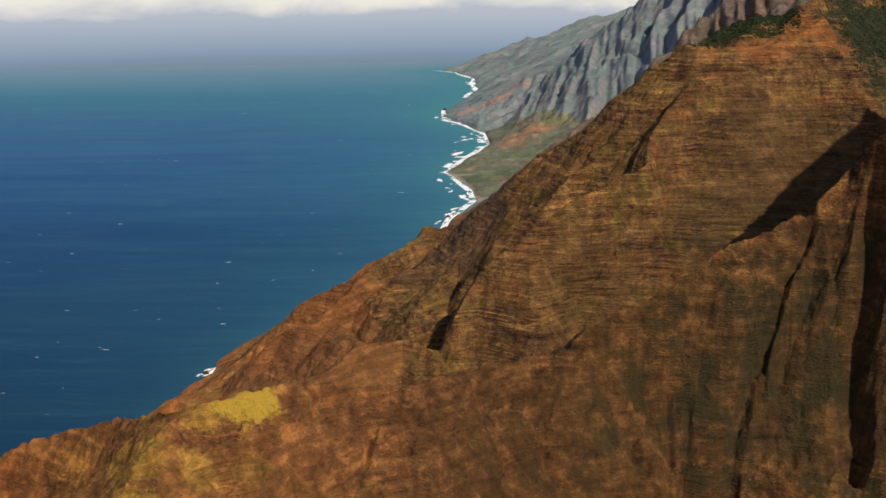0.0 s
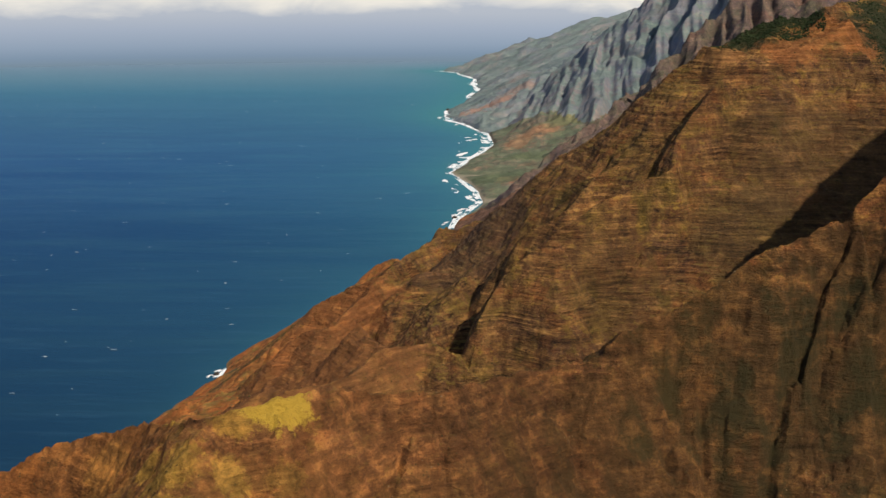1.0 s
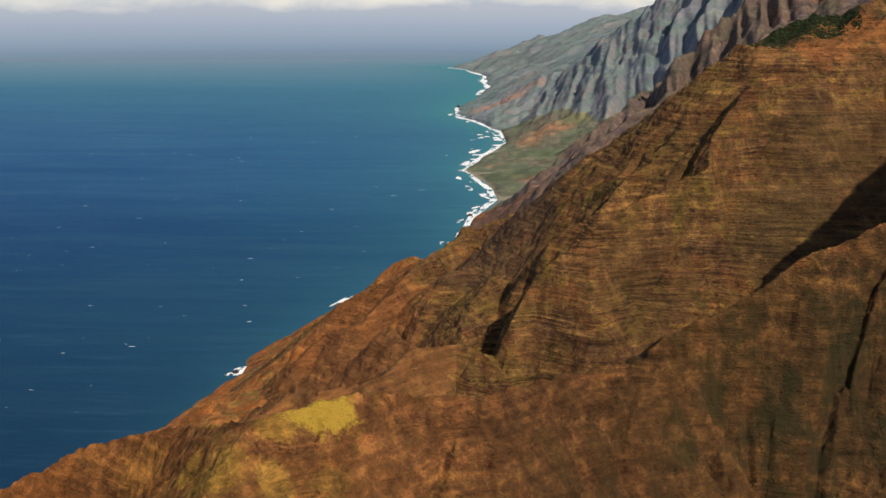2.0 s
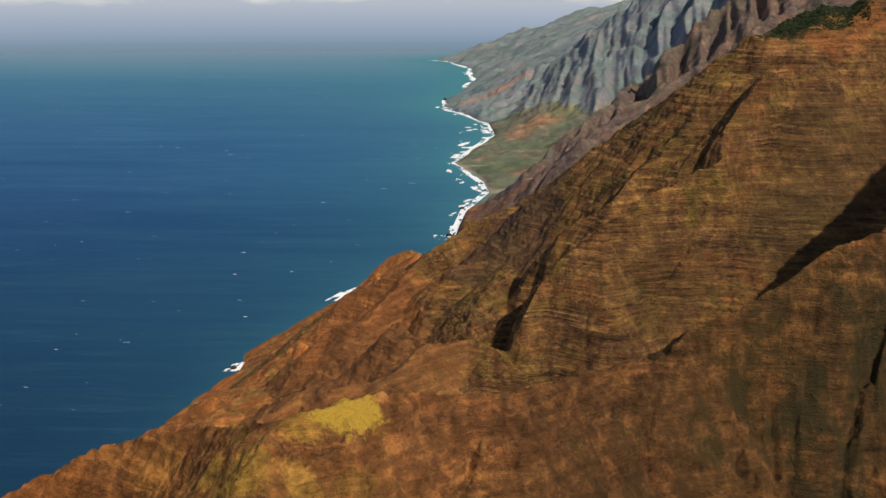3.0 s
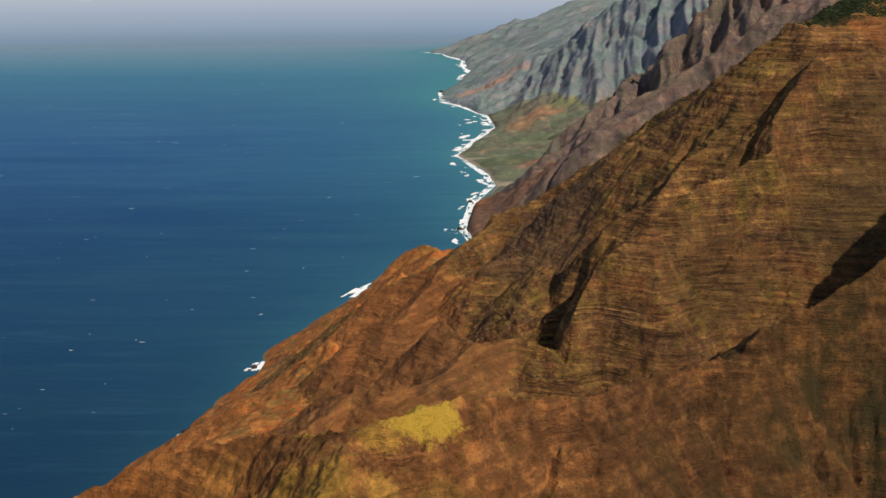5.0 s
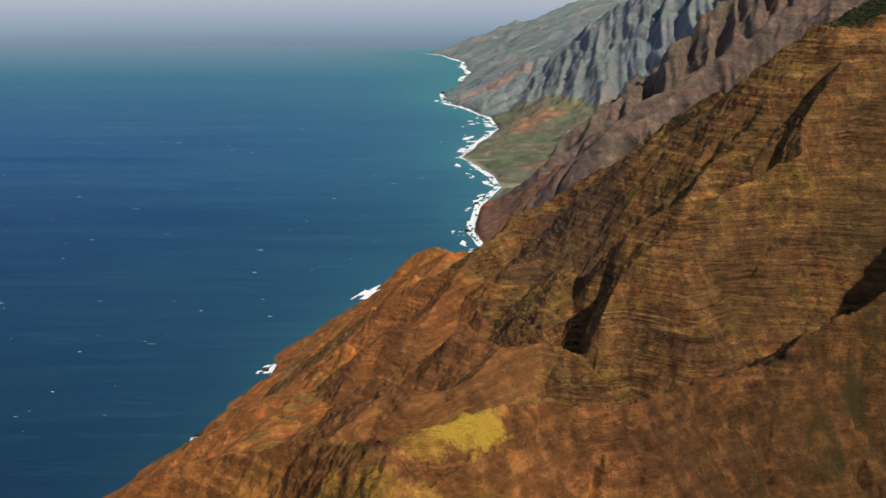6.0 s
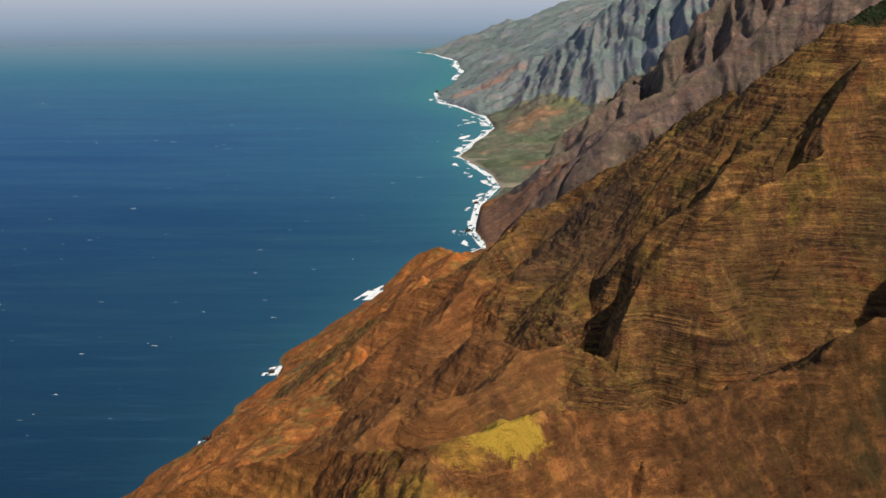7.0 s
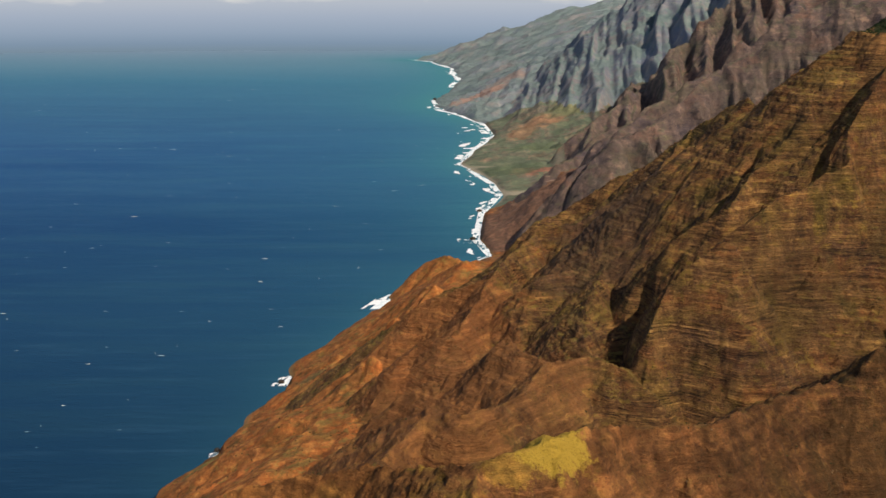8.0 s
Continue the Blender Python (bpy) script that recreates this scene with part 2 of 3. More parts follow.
MAT_HEAD = rock_material("haze_tinted_headland", (0.165, 0.20, 0.235), (0.19, 0.22, 0.25), (0.22, 0.23, 0.245), (0.165, 0.21, 0.215), 0.4, 12.0, 0.3, (), None, 0.1, 0.3)


# ---- noise on arrays ----
def cell(ix, iy, seed):
    n = (ix.astype(np.int64) * 374761393 + iy.astype(np.int64) * 668265263 + seed * 974634777) & 0xFFFFFFFF
    n = ((n ^ (n >> 13)) * 1274126177) & 0xFFFFFFFF
    return ((n ^ (n >> 16)) & 0xFFFFFF) / float(0xFFFFFF)


def value_noise(x, y, seed=0):
    ix, iy = np.floor(x), np.floor(y)
    u, v = x - ix, y - iy
    u, v = u * u * u * (u * (u * 6 - 15) + 10), v * v * v * (v * (v * 6 - 15) + 10)
    a, b = cell(ix, iy, seed), cell(ix + 1, iy, seed)
    c, d = cell(ix, iy + 1, seed), cell(ix + 1, iy + 1, seed)
    return (a + (b - a) * u) * (1 - v) + (c + (d - c) * u) * v - 0.5


def fbm(x, y, octaves=4, seed=0, gain=0.5):
    total, amp = 0.0, 1.0
    for k in range(octaves):
        total = total + amp * value_noise(x * 1.0, y * 1.0, seed + 17 * k)
        x, y, amp = 1.97 * x + 3.1, 1.97 * y + 7.7, amp * gain
    return total


def billow(x, y, octaves=4, seed=0, gain=0.5):
    """Sharp valleys, round backs: 0 in the valleys, about 1 on the backs."""
    total, amp = 0.0, 1.0
    for k in range(octaves):
        total = total + amp * np.abs(2 * value_noise(x * 1.0, y * 1.0, seed + 31 * k))
        x, y, amp = 2.03 * x + 1.7, 2.03 * y + 4.3, amp * gain
    return total


# ---- the lie of the land ----
# Each ridge: owner, part, crest points, slope and break on its two sides (facing +s: left, right), flute wavelength and depth.
RIDGES = []


def ridge(owner, part, crest, left, right, flute=(14.0, 4.0)):
    RIDGES.append((owner, part, np.array(crest, float), left, right, flute))


# foreground spur with the yellow shoulder
ridge("spur", "crest", [(-260, 326, 36), (-215, 321, 72), (-171, 316, 100), (-145, 311, 112), (-128, 304, 118), (-110, 297, 127), (-96, 279, 135), (-85, 267, 140.5), (-74, 271, 142.5), (-56, 283, 142),
               (-43, 294, 138), (-17, 302, 136), (17, 327, 134), (34, 331, 136), (43, 338, 143.5)], (0.7, 40, 1.2), (1.3, 60, 1.1), (9.0, 3.5))
ridge("spur", "buttress_wall", [(34, 331, 136), (43, 338, 143.5), (58, 342, 149), (72, 346, 155), (84, 349, 163), (94, 351, 171.5), (102, 353, 173), (113, 356, 176), (125, 360, 183), (140, 361, 197)],
      (1.2, 60, 1.2), (2.1, 40, 1.3), (9.0, 6.0))
ridge("spur", "high_crest", [(140, 361, 198), (150, 361, 213), (160, 361, 226), (178, 360, 246), (192, 359, 261), (206, 358, 275), (216, 358, 284), (235, 357, 302), (267, 356, 337), (320, 350, 390)], (2.2, 90, 1.2), (1.9, 90, 1.3), (12.0, 2.0))
ridge("spur", "shoulder", [(-82, 268, 141), (-84, 252, 137.5), (-87, 236, 120), (-92, 200, 66)], (0.9, 20, 1.2), (0.9, 20, 1.2), (9.0, 3.0))
ridge("spur", "shoulder", [(-66, 279, 142.5), (-64, 272, 138), (-60, 258, 118), (-56, 240, 95)], (1.0, 20, 1.2), (1.0, 20, 1.2), (9.0, 2.5))
ridge("spur", "buttress", [(141, 357, 200), (150, 350, 214), (166, 338, 238), (185, 325, 258), (215, 318, 280)], (1.2, 60, 1.2), (3.6, 60, 1.6), (10.0, 7.0))
ridge("spur", "buttress", [(212, 345, 258), (190, 318, 205), (172, 290, 130), (155, 262, 60)], (2.0, 40, 1.4), (2.0, 40, 1.4), (9.0, 3.0))
ridge("spur", "buttress", [(125, 360, 182), (125, 344, 160), (119, 335, 136), (115, 324, 104), (110, 300, 60)], (1.6, 30, 1.2), (1.6, 30, 1.2), (9.0, 2.5))
# the great layered cliff behind it
ridge("cliff", "summit_face", [(186, 540, 243), (176, 530, 238), (155, 522, 231), (132, 517, 228), (118, 524, 230), (113, 540, 230.5)], (1.5, 60, 1.9), (0.25, 30, 1.2), (14.0, 3.0))
ridge("cliff", "summit", [(420, 720, 340), (330, 650, 300), (230, 605, 262), (196, 576, 252), (180, 562, 251), (170, 562, 244), (158, 562, 245), (138, 561, 237), (120, 552, 230), (113, 541, 229.5)], (0.62, 30, 0.9), (0.8, 40, 1.2), (16.0, 2.5))
ridge("cliff", "buttress", [(178, 552, 248), (188, 520, 227), (191, 490, 200), (194, 465, 164), (196, 440, 115)], (1.8, 80, 1.2), (0.9, 14, 2.2), (12.0, 2.5))
ridge("cliff", "brow", [(134, 518, 228), (114, 503, 217.5), (101, 487, 206), (95, 480, 199.5), (89, 475, 192), (84, 464, 178), (70, 461, 172), (58, 456, 168.5), (47, 451, 164.5), (29, 442, 152.5)],
      (2.7, 32, 1.5), (1.1, 14, 0.8), (9.0, 3.0))
ridge("cliff", "nose", [(29, 442, 152), (8, 443, 134), (-3, 428, 118), (-8, 415, 98), (-11, 400, 76)], (1.35, 30, 1.2), (2.0, 30, 1.0), (9.0, 1.5))
ridge("cliff", "face", [(112, 540, 230), (97, 530, 212), (85, 516, 201), (81, 503, 194.5), (75, 498, 184.5), (66, 494, 177), (54, 490, 172.5), (39, 474, 158.5), (17, 482, 143.5), (5, 489, 128), (-4, 478, 112), (-8, 462, 95)],
      (1.5, 30, 1.2), (1.0, 24, 1.4), (14.0, 2.5))
ridge("cliff", "rib", [(112, 546, 230), (97, 544, 212), (67, 544, 187), (61, 555, 182), (45, 562, 172), (26, 546, 146), (8, 537, 130), (-4, 528, 118), (-14, 505, 115), (-22, 476, 113), (-25, 452, 106), (-23, 436, 104), (-30, 410, 85)],
      (0.8, 40, 1.0), (0.95, 40, 1.0), (15.0, 2.0))
ridge("cliff", "rib", [(93, 628, 192), (73, 664, 168), (32, 622, 143), (0, 624, 120), (-24, 634, 111), (-45, 600, 107), (-54, 566, 105), (-63, 545, 99), (-78, 495, 93), (-92, 506, 88), (-104, 497, 78), (-125, 476, 54)],
      (0.9, 40, 0.9), (0.9, 40, 0.8), (15.0, 3.0))
ridge("cliff", "rib", [(-4, 528, 118), (-17, 538, 114), (-32, 533, 114), (-40, 527, 103), (-48, 500, 90), (-55, 470, 78)], (0.9, 40, 0.9), (0.9, 40, 0.9), (12.0, 1.5))
ridge("cliff", "knob", [(-12, 628, 115), (-20, 632, 116), (-27, 634, 114)], (1.5, 12, 1.2), (1.5, 12, 1.2), (7.0, 2.0))
ridge("cliff", "rib", [(110, 745, 152), (50, 760, 122), (18, 765, 101), (-9, 758, 90), (-40, 750, 62), (-75, 765, 34)], (0.9, 40, 0.8), (1.0, 40, 0.8), (10.0, 5.0))
ridge("cliff", "foothill", [(-23, 436, 105), (-44, 424, 107), (-58, 446, 109), (-70, 450, 93), (-82, 456, 90), (-103, 462, 77), (-125, 470, 50)], (0.9, 30, 0.9), (0.9, 30, 0.8), (9.0, 1.6))
ridge("cliff", "foothill", [(-44, 423, 107), (-62, 398, 104), (-80, 378, 106), (-94, 401, 99), (-116, 424, 78), (-140, 440, 55)], (0.8, 30, 0.9), (0.8, 30, 0.8), (9.0, 1.6))
ridge("cliff", "foothill", [(-92, 398, 99), (-102, 372, 98), (-107, 342, 105), (-106, 312, 119)], (0.7, 30, 0.8), (0.9, 30, 0.8), (9.0, 1.6))
ridge("cliff", "foothill", [(-52, 566, 104), (-75, 572, 92), (-99, 572, 80), (-118, 563, 63), (-130, 545, 54), (-138, 513, 50), (-150, 485, 35)], (0.8, 30, 0.8), (1.0, 30, 0.8), (9.0, 2.2))
ridge("cliff", "foothill", [(-60, 590, 96), (-90, 594, 80), (-110, 592, 69), (-130, 600, 50)], (0.9, 30, 0.8), (0.9, 30, 0.8), (9.0, 1.6))
ridge("cliff", "foothill", [(-26, 434, 105), (-16, 425, 106), (-8, 414, 101), (-8, 396, 82)], (0.9, 30, 0.9), (0.9, 30, 0.9), (7.0, 1.5))
# ridges of the coast beyond
ridge("mid", "crest", [(520, 1040, 330), (420, 1050, 285), (213, 1072, 184), (133, 1026, 129), (93, 1010, 117), (68, 1014, 94), (48, 1006, 78), (28, 1010, 56), (0, 990, 22)], (1.0, 90, 0.8), (1.2, 60, 0.8), (15.0, 24.0))
ridge("mid", "rib", [(420, 1220, 240), (193, 1166, 150), (159, 1148, 130), (120, 1120, 105), (85, 1105, 75), (45, 1100, 38), (10, 1105, 12)], (1.0, 90, 0.8), (1.0, 60, 0.8), (15.0, 22.0))
ridge("mid", "rib", [(330, 830, 270), (200, 840, 190), (110, 820, 130), (50, 800, 85), (0, 800, 50), (-50, 800, 25)], (1.1, 90, 0.8), (1.1, 60, 0.8), (13.0, 18.0))
ridge("mid", "crest", [(620, 1380, 340), (450, 1350, 268), (310, 1328, 192), (240, 1300, 146), (165, 1262, 106), (107, 1230, 82)], (1.1, 90, 0.8), (1.1, 70, 0.8), (15.0, 18.0))
ridge("mid", "foothill", [(260, 1260, 150), (160, 1210, 105), (59, 1175, 62), (20, 1180, 30), (-10, 1190, 8)], (0.7, 90, 0.6), (0.8, 60, 0.6), (15.0, 14.0))
# fluted mountains beyond the beach: two walls whose spurs come forward to the beach
far_rng = random.Random(12)


def fluted_wall(owner, crest, spacing, reach, lean, low, slope=1.2):
    """A crest with spurs that fall forward from it. reach: their length; lean: how far they drift to the sea."""
    if low >= 30:
        ridge(owner, "crest", crest, (1.5, 120, 0.9), (1.0, 140, 0.8), (18.0, 26.0))
    pts = np.array(crest, float)
    run = np.concatenate([[0], np.cumsum(np.hypot(*np.diff(pts[:, :2], axis=0).T))])
    s = 0.6 * spacing
    while s < run[-1]:
        x, y, z = (np.interp(s, run, pts[:, a]) for a in range(3))
        if z > low + 35:
            n = reach * far_rng.uniform(0.8, 1.15) * min(1, 0.45 + z / 380)
            g = far_rng.uniform(0.9, 1.08)
            ridge(owner, "spur", [(x, y, z), (x - 0.22 * n * lean, y - 0.22 * n, low + (z - low) * 0.78 * g), (x - 0.5 * n * lean, y - 0.5 * n, low + (z - low) * 0.56 * g),
                                  (x - 0.8 * n * lean, y - 0.8 * n, low + (z - low) * 0.27 * g), (x - n * lean, y - n, low * 0.6)], (slope, 70, 0.8), (slope, 70, 0.8), (13.0, 11.0))
        s += spacing * far_rng.uniform(0.6, 1.5)


fluted_wall("far", [(90, 2380, 28), (150, 2345, 68), (215, 2315, 124), (271, 2300, 180), (344, 2290, 234), (440, 2250, 310), (560, 2180, 400), (760, 2080, 500), (950, 1900, 540)], 32, 500, 0.20, 34, 0.9)
fluted_wall("mid", [(110, 1500, 40), (138, 1505, 60), (200, 1585, 88), (264, 1665, 118), (342, 1720, 188), (450, 1760, 268), (620, 1780, 370), (900, 1700, 480)], 44, 330, 0.25, 30)
fluted_wall("mid", [(420, 1050, 282), (213, 1072, 183), (133, 1026, 128), (93, 1010, 115), (68, 1014, 92)], 24, 130, 0.25, 26, 1.3)
fluted_wall("mid", [(420, 1220, 236), (193, 1166, 148), (159, 1148, 128), (120, 1120, 103)], 28, 120, 0.3, 24, 1.2)
ridge("far", "crest", [(950, 1900, 540), (900, 1500, 500), (860, 1100, 470), (840, 700, 430), (800, 300, 400)], (1.0, 160, 0.8), (1.2, 120, 0.8), (18.0, 26.0))
ridge("head", "crest", [(-60, 4190, 2), (30, 4260, 10), (90, 4290, 52), (139, 4290, 66), (256, 4300, 124), (373, 4300, 104), (512, 4300, 136), (800, 4200, 260)], (0.9, 200, 0.5), (0.55, 200, 0.4), (45.0, 16.0))

# low ribs and knolls of the shore
ridge("ground", "knoll", [(-96, 884, 8), (-86, 874, 29), (-70, 864, 38), (-45, 852, 31), (-15, 842, 42)], (1.1, 40, 0.8), (0.8, 40, 0.8), (9.0, 3.0))
ridge("ground", "rib", [(-120, 555, 62), (-152, 560, 36), (-174, 568, 16), (-190, 574, 6)], (0.6, 40, 0.6), (0.8, 40, 0.6), (9.0, 3.0))
ridge("ground", "rib", [(-110, 610, 66), (-142, 618, 36), (-166, 626, 13), (-180, 634, 4)], (0.6, 40, 0.6), (0.8, 40, 0.6), (9.0, 3.0))
ridge("ground", "rib", [(-85, 680, 66), (-120, 705, 38), (-146, 720, 15), (-156, 724, 5)], (0.6, 40, 0.6), (0.8, 40, 0.6), (9.0, 3.0))
ridge("ground", "rib", [(-60, 760, 62), (-95, 785, 34), (-120, 802, 13), (-130, 808, 5)], (0.6, 40, 0.6), (0.8, 40, 0.6), (9.0, 3.0))
ridge("ground", "rib", [(-140, 470, 55), (-185, 490, 38), (-202, 502, 20), (-212, 508, 8)], (0.6, 40, 0.6), (0.8, 40, 0.6), (9.0, 3.0))

# Gullies cut into the near faces: line down the slope, depth, half-width.
GULLIES = [([(121, 358, 0), (110, 348, 0), (101, 335, 0)], 8.0, 3.0), ([(98, 334, 0), (95, 327, 0), (91, 316, 0), (86, 300, 0)], 8.0, 3.2), ([(62, 338, 0), (60, 330, 0), (56, 316, 0)], 3.5, 3.5),
           ([(-30, 291, 0), (-32, 283, 0), (-36, 270, 0)], 4.0, 2.4), ([(72, 331, 0), (70, 318, 0), (67, 305, 0)], 4.0, 2.8), ([(141, 346, 0), (131, 326, 0), (126, 310, 0)], 12.0, 6.0),
           ([(2, 478, 0), (-7, 455, 0), (-14, 432, 0)], 7.0, 6.0), ([(84, 482, 0), (73, 472, 0), (62, 468, 0)], 5.0, 4.0), ([(60, 512, 0), (50, 500, 0), (38, 492, 0)], 5.0, 4.0),
           ([(-52, 520, 0), (-56, 500, 0), (-60, 470, 0)], 2.2, 4.0), ([(-90, 480, 0), (-86, 455, 0)], 2.0, 4.0)]

COAST = np.array([(0, -420), (250, -330), (400, -262), (521, -226), (571, -206), (619, -193), (674, -183), (776, -150), (906, -97), (960, -62), (1004, -24), (1040, -28),
                  (1075, -33), (1217, -18), (1322, 10), (1402, 5), (1569, -30), (1714, -1), (1890, 45), (2058, 40), (2372, -48), (2526, -52), (2700, -15),
                  (3186, 37), (3691, 28), (4050, -40), (4144, -104), (4230, -20), (4400, 200), (4800, 420)], float)
OWNERS = ["ground", "spur", "cliff", "mid", "far", "head", "valley", "foot"]


def coast_x(y):
    return np.interp(y, COAST[:, 0], COAST[:, 1])


def land(x, y):
    """Height of the land and the index of what it belongs to."""
    wx = x + 5 * fbm(x / 40, y / 40, 3, 5)
    wy = y + 5 * fbm(x / 40, y / 40, 3, 9)
    far = np.clip((y - 700) / 1500, 0, 1)
    inland = x - coast_x(y) - 4 * (1 - far) - (4 + 10 * far) * fbm(x / 25, y / (18 + 30 * far), 4, 3)
    inland = inland - (1 - far) * np.clip((900 - y) / 60, 0, 1) * 9 * (0.7 - np.abs(np.sin(y / 19 + 2.2 * fbm(y / 60, y / 60, 2, 40))))
    rise = np.interp(inland, [-60, -12, 0, 4, 30, 90, 160, 400, 1200], [-25, -8, 0, 7, 22, 55, 62, 80, 160])
    flat = np.interp(inland, [-60, -12, 0, 12, 60, 120, 300, 900], [-25, -8, 0, 3, 7, 16, 70, 240])
    rise = rise * (1 - 0.5 * np.clip((y - 790) / 50, 0, 1) * np.clip((1080 - y) / 60, 0, 1))
    w = np.clip((y - 1180) / 90, 0, 1) * (1 - np.clip((y - 1760) / 150, 0, 1))
    slope2 = np.interp(inland, [-60, -12, 0, 6, 60, 200, 500, 1200], [-25, -8, 0, 5, 20, 70, 170, 330])
    v = np.clip((y - 1850) / 200, 0, 1)
    best = (rise * (1 - w) + flat * w) * (1 - v) + slope2 * v
    best = best + np.clip(inland / 40, 0, 1) * ((7 - 6 * far) * fbm(x / 34, y / 34, 3, 12) + 1.2 * (1 - far) * (billow(x / 18, y / 18, 2, 19) - 0.8) + 22 * far * fbm(x / 160, y / 55, 5, 15, 0.6))
    owner = np.where(y < 1215 + 15 * fbm(x / 30, y / 30, 2, 4), 0, np.where(y < 2050 + 60 * fbm(x / 90, y / 90, 3, 4), 6, 7)).astype(np.int16)
    piece = np.full(x.shape, -1, np.int16)
    box = x.min(), x.max(), y.min(), y.max()
    for k, (name, part, crest, left, right, flute) in enumerate(RIDGES):
        away = math.hypot(max(crest[:, 0].min() - box[1], box[0] - crest[:, 0].max(), 0), max(crest[:, 1].min() - box[3], box[2] - crest[:, 1].max(), 0))
        if away > 10 and crest[:, 2].max() + 15 - min(left[0], left[2], right[0], right[2]) * (away - 10) < max(0, best.min() - 20):
            continue
        run = 0.0
        top = np.full(x.shape, -1e9)
        along, off = np.zeros(x.shape), np.zeros(x.shape)
        for (x0, y0, z0), (x1, y1, z1) in zip(crest[:-1], crest[1:]):
            dx, dy = x1 - x0, y1 - y0
            length = math.hypot(dx, dy)
            f = np.clip(((wx - x0) * dx + (wy - y0) * dy) / length**2, 0, 1)
            ex, ey = wx - x0 - f * dx, wy - y0 - f * dy
            d = np.sqrt(ex * ex + ey * ey)
            side = 0.5 + 0.5 * (dx * ey - dy * ex) / (length * d + 1e-6)
            s1, db, s2 = (b + (a - b) * side for a, b in zip(left, right))
            h = z0 + f * (z1 - z0) - s1 * np.minimum(d, db) - s2 * np.maximum(d - db, 0)
            first = h > top
            top = np.where(first, h, top)
            along = np.where(first, run + f * length, along)
            off = np.where(first, d, off)
            run += length
        near = top > best - 60
        cut = flute[1] * np.clip(off[near] / (2.2 * flute[0]), 0, 1) * (0.9 - billow(along[near] / flute[0] + 40 * k, off[near] / (7 * flute[0]), 3, k * 7 + 1, 0.55))
        top[near] -= cut
        won = top > best
        owner[won] = OWNERS.index(name)
        piece[won] = k
        soft = 3.0 + 8 * far
        m = np.clip(soft - np.abs(top - best), 0, None)
        best = np.maximum(top, best) + m * m / (4 * soft) * 0.5
    for line, depth, half in GULLIES:
        gap = np.full(x.shape, 1e9)
        for (x0, y0, _), (x1, y1, _) in zip(line[:-1], line[1:]):
            dx, dy = x1 - x0, y1 - y0
            f = np.clip(((wx - x0) * dx + (wy - y0) * dy) / (dx * dx + dy * dy), 0, 1)
            gap = np.minimum(gap, np.hypot(wx - x0 - f * dx, wy - y0 - f * dy))
        best = best - depth * np.clip(1 - gap / half, 0, 1)
    # knife-edged ribs of the far walls: broad slopes to the sun, steep ones away from it
    ribbed = (0.35 + 0.65 * np.clip((x - 150) / 120, 0, 1)) * np.clip((y - 900) / 160, 0, 1) * np.clip((2900 - y) / 300, 0, 1) * np.clip((best - 30) / 40, 0, 1)
    for period, depth, seed in ((64.0, 24.0, 3), (27.0, 5.0, 6)):
        u = (x - 0.22 * y) / period + 1.4 * fbm(x / 130, y / 420, 3, seed, 0.5) + 0.3 * fbm(x / 30, y / 120, 2, seed + 4)
        t = u - np.floor(u)
        saw = np.where(t < 0.3, t / 0.3, (1 - t) / 0.7)
        best = best + ribbed * depth * (0.35 + 0.65 * np.clip((y - 1150) / 500, 0, 1)) * np.clip(0.8 + 1.6 * fbm(x / 130, y / 420, 2, seed + 9), 0.15, 1.5) * (saw - 0.6)
    rocky = (0.5 + 0.5 * ((owner > 0) & (owner < 6))) * np.clip(best / 15, 0, 1)
    size = 1 + 3 * far
    best = best + rocky * size * (2.2 * fbm(x / (16 * size), y / (16 * size), 6, 21, 0.72) + 0.5 * (billow(x / (7 * size), y / (7 * size), 3, 77, 0.5) - 0.8))
    crag = np.where(owner == 1, 1.3, np.where(owner == 2, 0.3, 0.0)) * (1 - far)
    best = best + crag * (billow(x / 4.6, y / 4.6, 3, 91, 0.5) - 0.8)
    for period, share, seed in ((6.4, 0.22, 2), (2.4, 0.6, 8)):
        p = period * size
        q = best / p + 1.2 * fbm(x / 45, y / 45, 2, seed)
        t = q - np.floor(q)
        step = t * t * (3 - 2 * t)
        step = step * step * (3 - 2 * step)
        patchy = np.clip(0.55 + 1.5 * fbm(x / 28, y / 28, 3, seed + 50), 0.12, 1.0)
        best = best + rocky * share * patchy * p * (step - t)
    return best, owner, piece


RIDGE_OWNER = np.array([OWNERS.index(r[0]) for r in RIDGES])


def settled(group):
    """Crumbs of one ridge inside another go to the ridge round them."""
    for reach in (8, 4, 2, 1):
        for axis in (0, 1):
            edge = [(reach, reach) if a == axis else (0, 0) for a in (0, 1)]
            wide = np.pad(group, edge, mode="edge")
            n = group.shape[axis]
            before, after = np.take(wide, range(n), axis), np.take(wide, range(2 * reach, 2 * reach + n), axis)
            group = np.where(before == after, before, group)
    return group


def pieces(group):
    """A number for each cell of a grid: cells of one group that hang together share it."""
    idx = np.arange(group.size).reshape(group.shape)
    pairs = [(idx[:, :-1][same], idx[:, 1:][same]) for same in [group[:, :-1] == group[:, 1:]]] + [(idx[:-1][same], idx[1:][same]) for same in [group[:-1] == group[1:]]]
    a, b = (np.concatenate(p) for p in zip(*pairs))
    label = np.arange(group.size)
    while len(a):
        la, lb = label[a], label[b]
        apart = la != lb
        a, b, la, lb = a[apart], b[apart], la[apart], lb[apart]
        high, low = np.maximum(la, lb), np.minimum(la, lb)
        order = np.argsort(-low, kind="stable")
        label[high[order]] = low[order]
        while True:
            up = label[label]
            if (up == label).all():
                break
            label = up
    return label.reshape(group.shape)


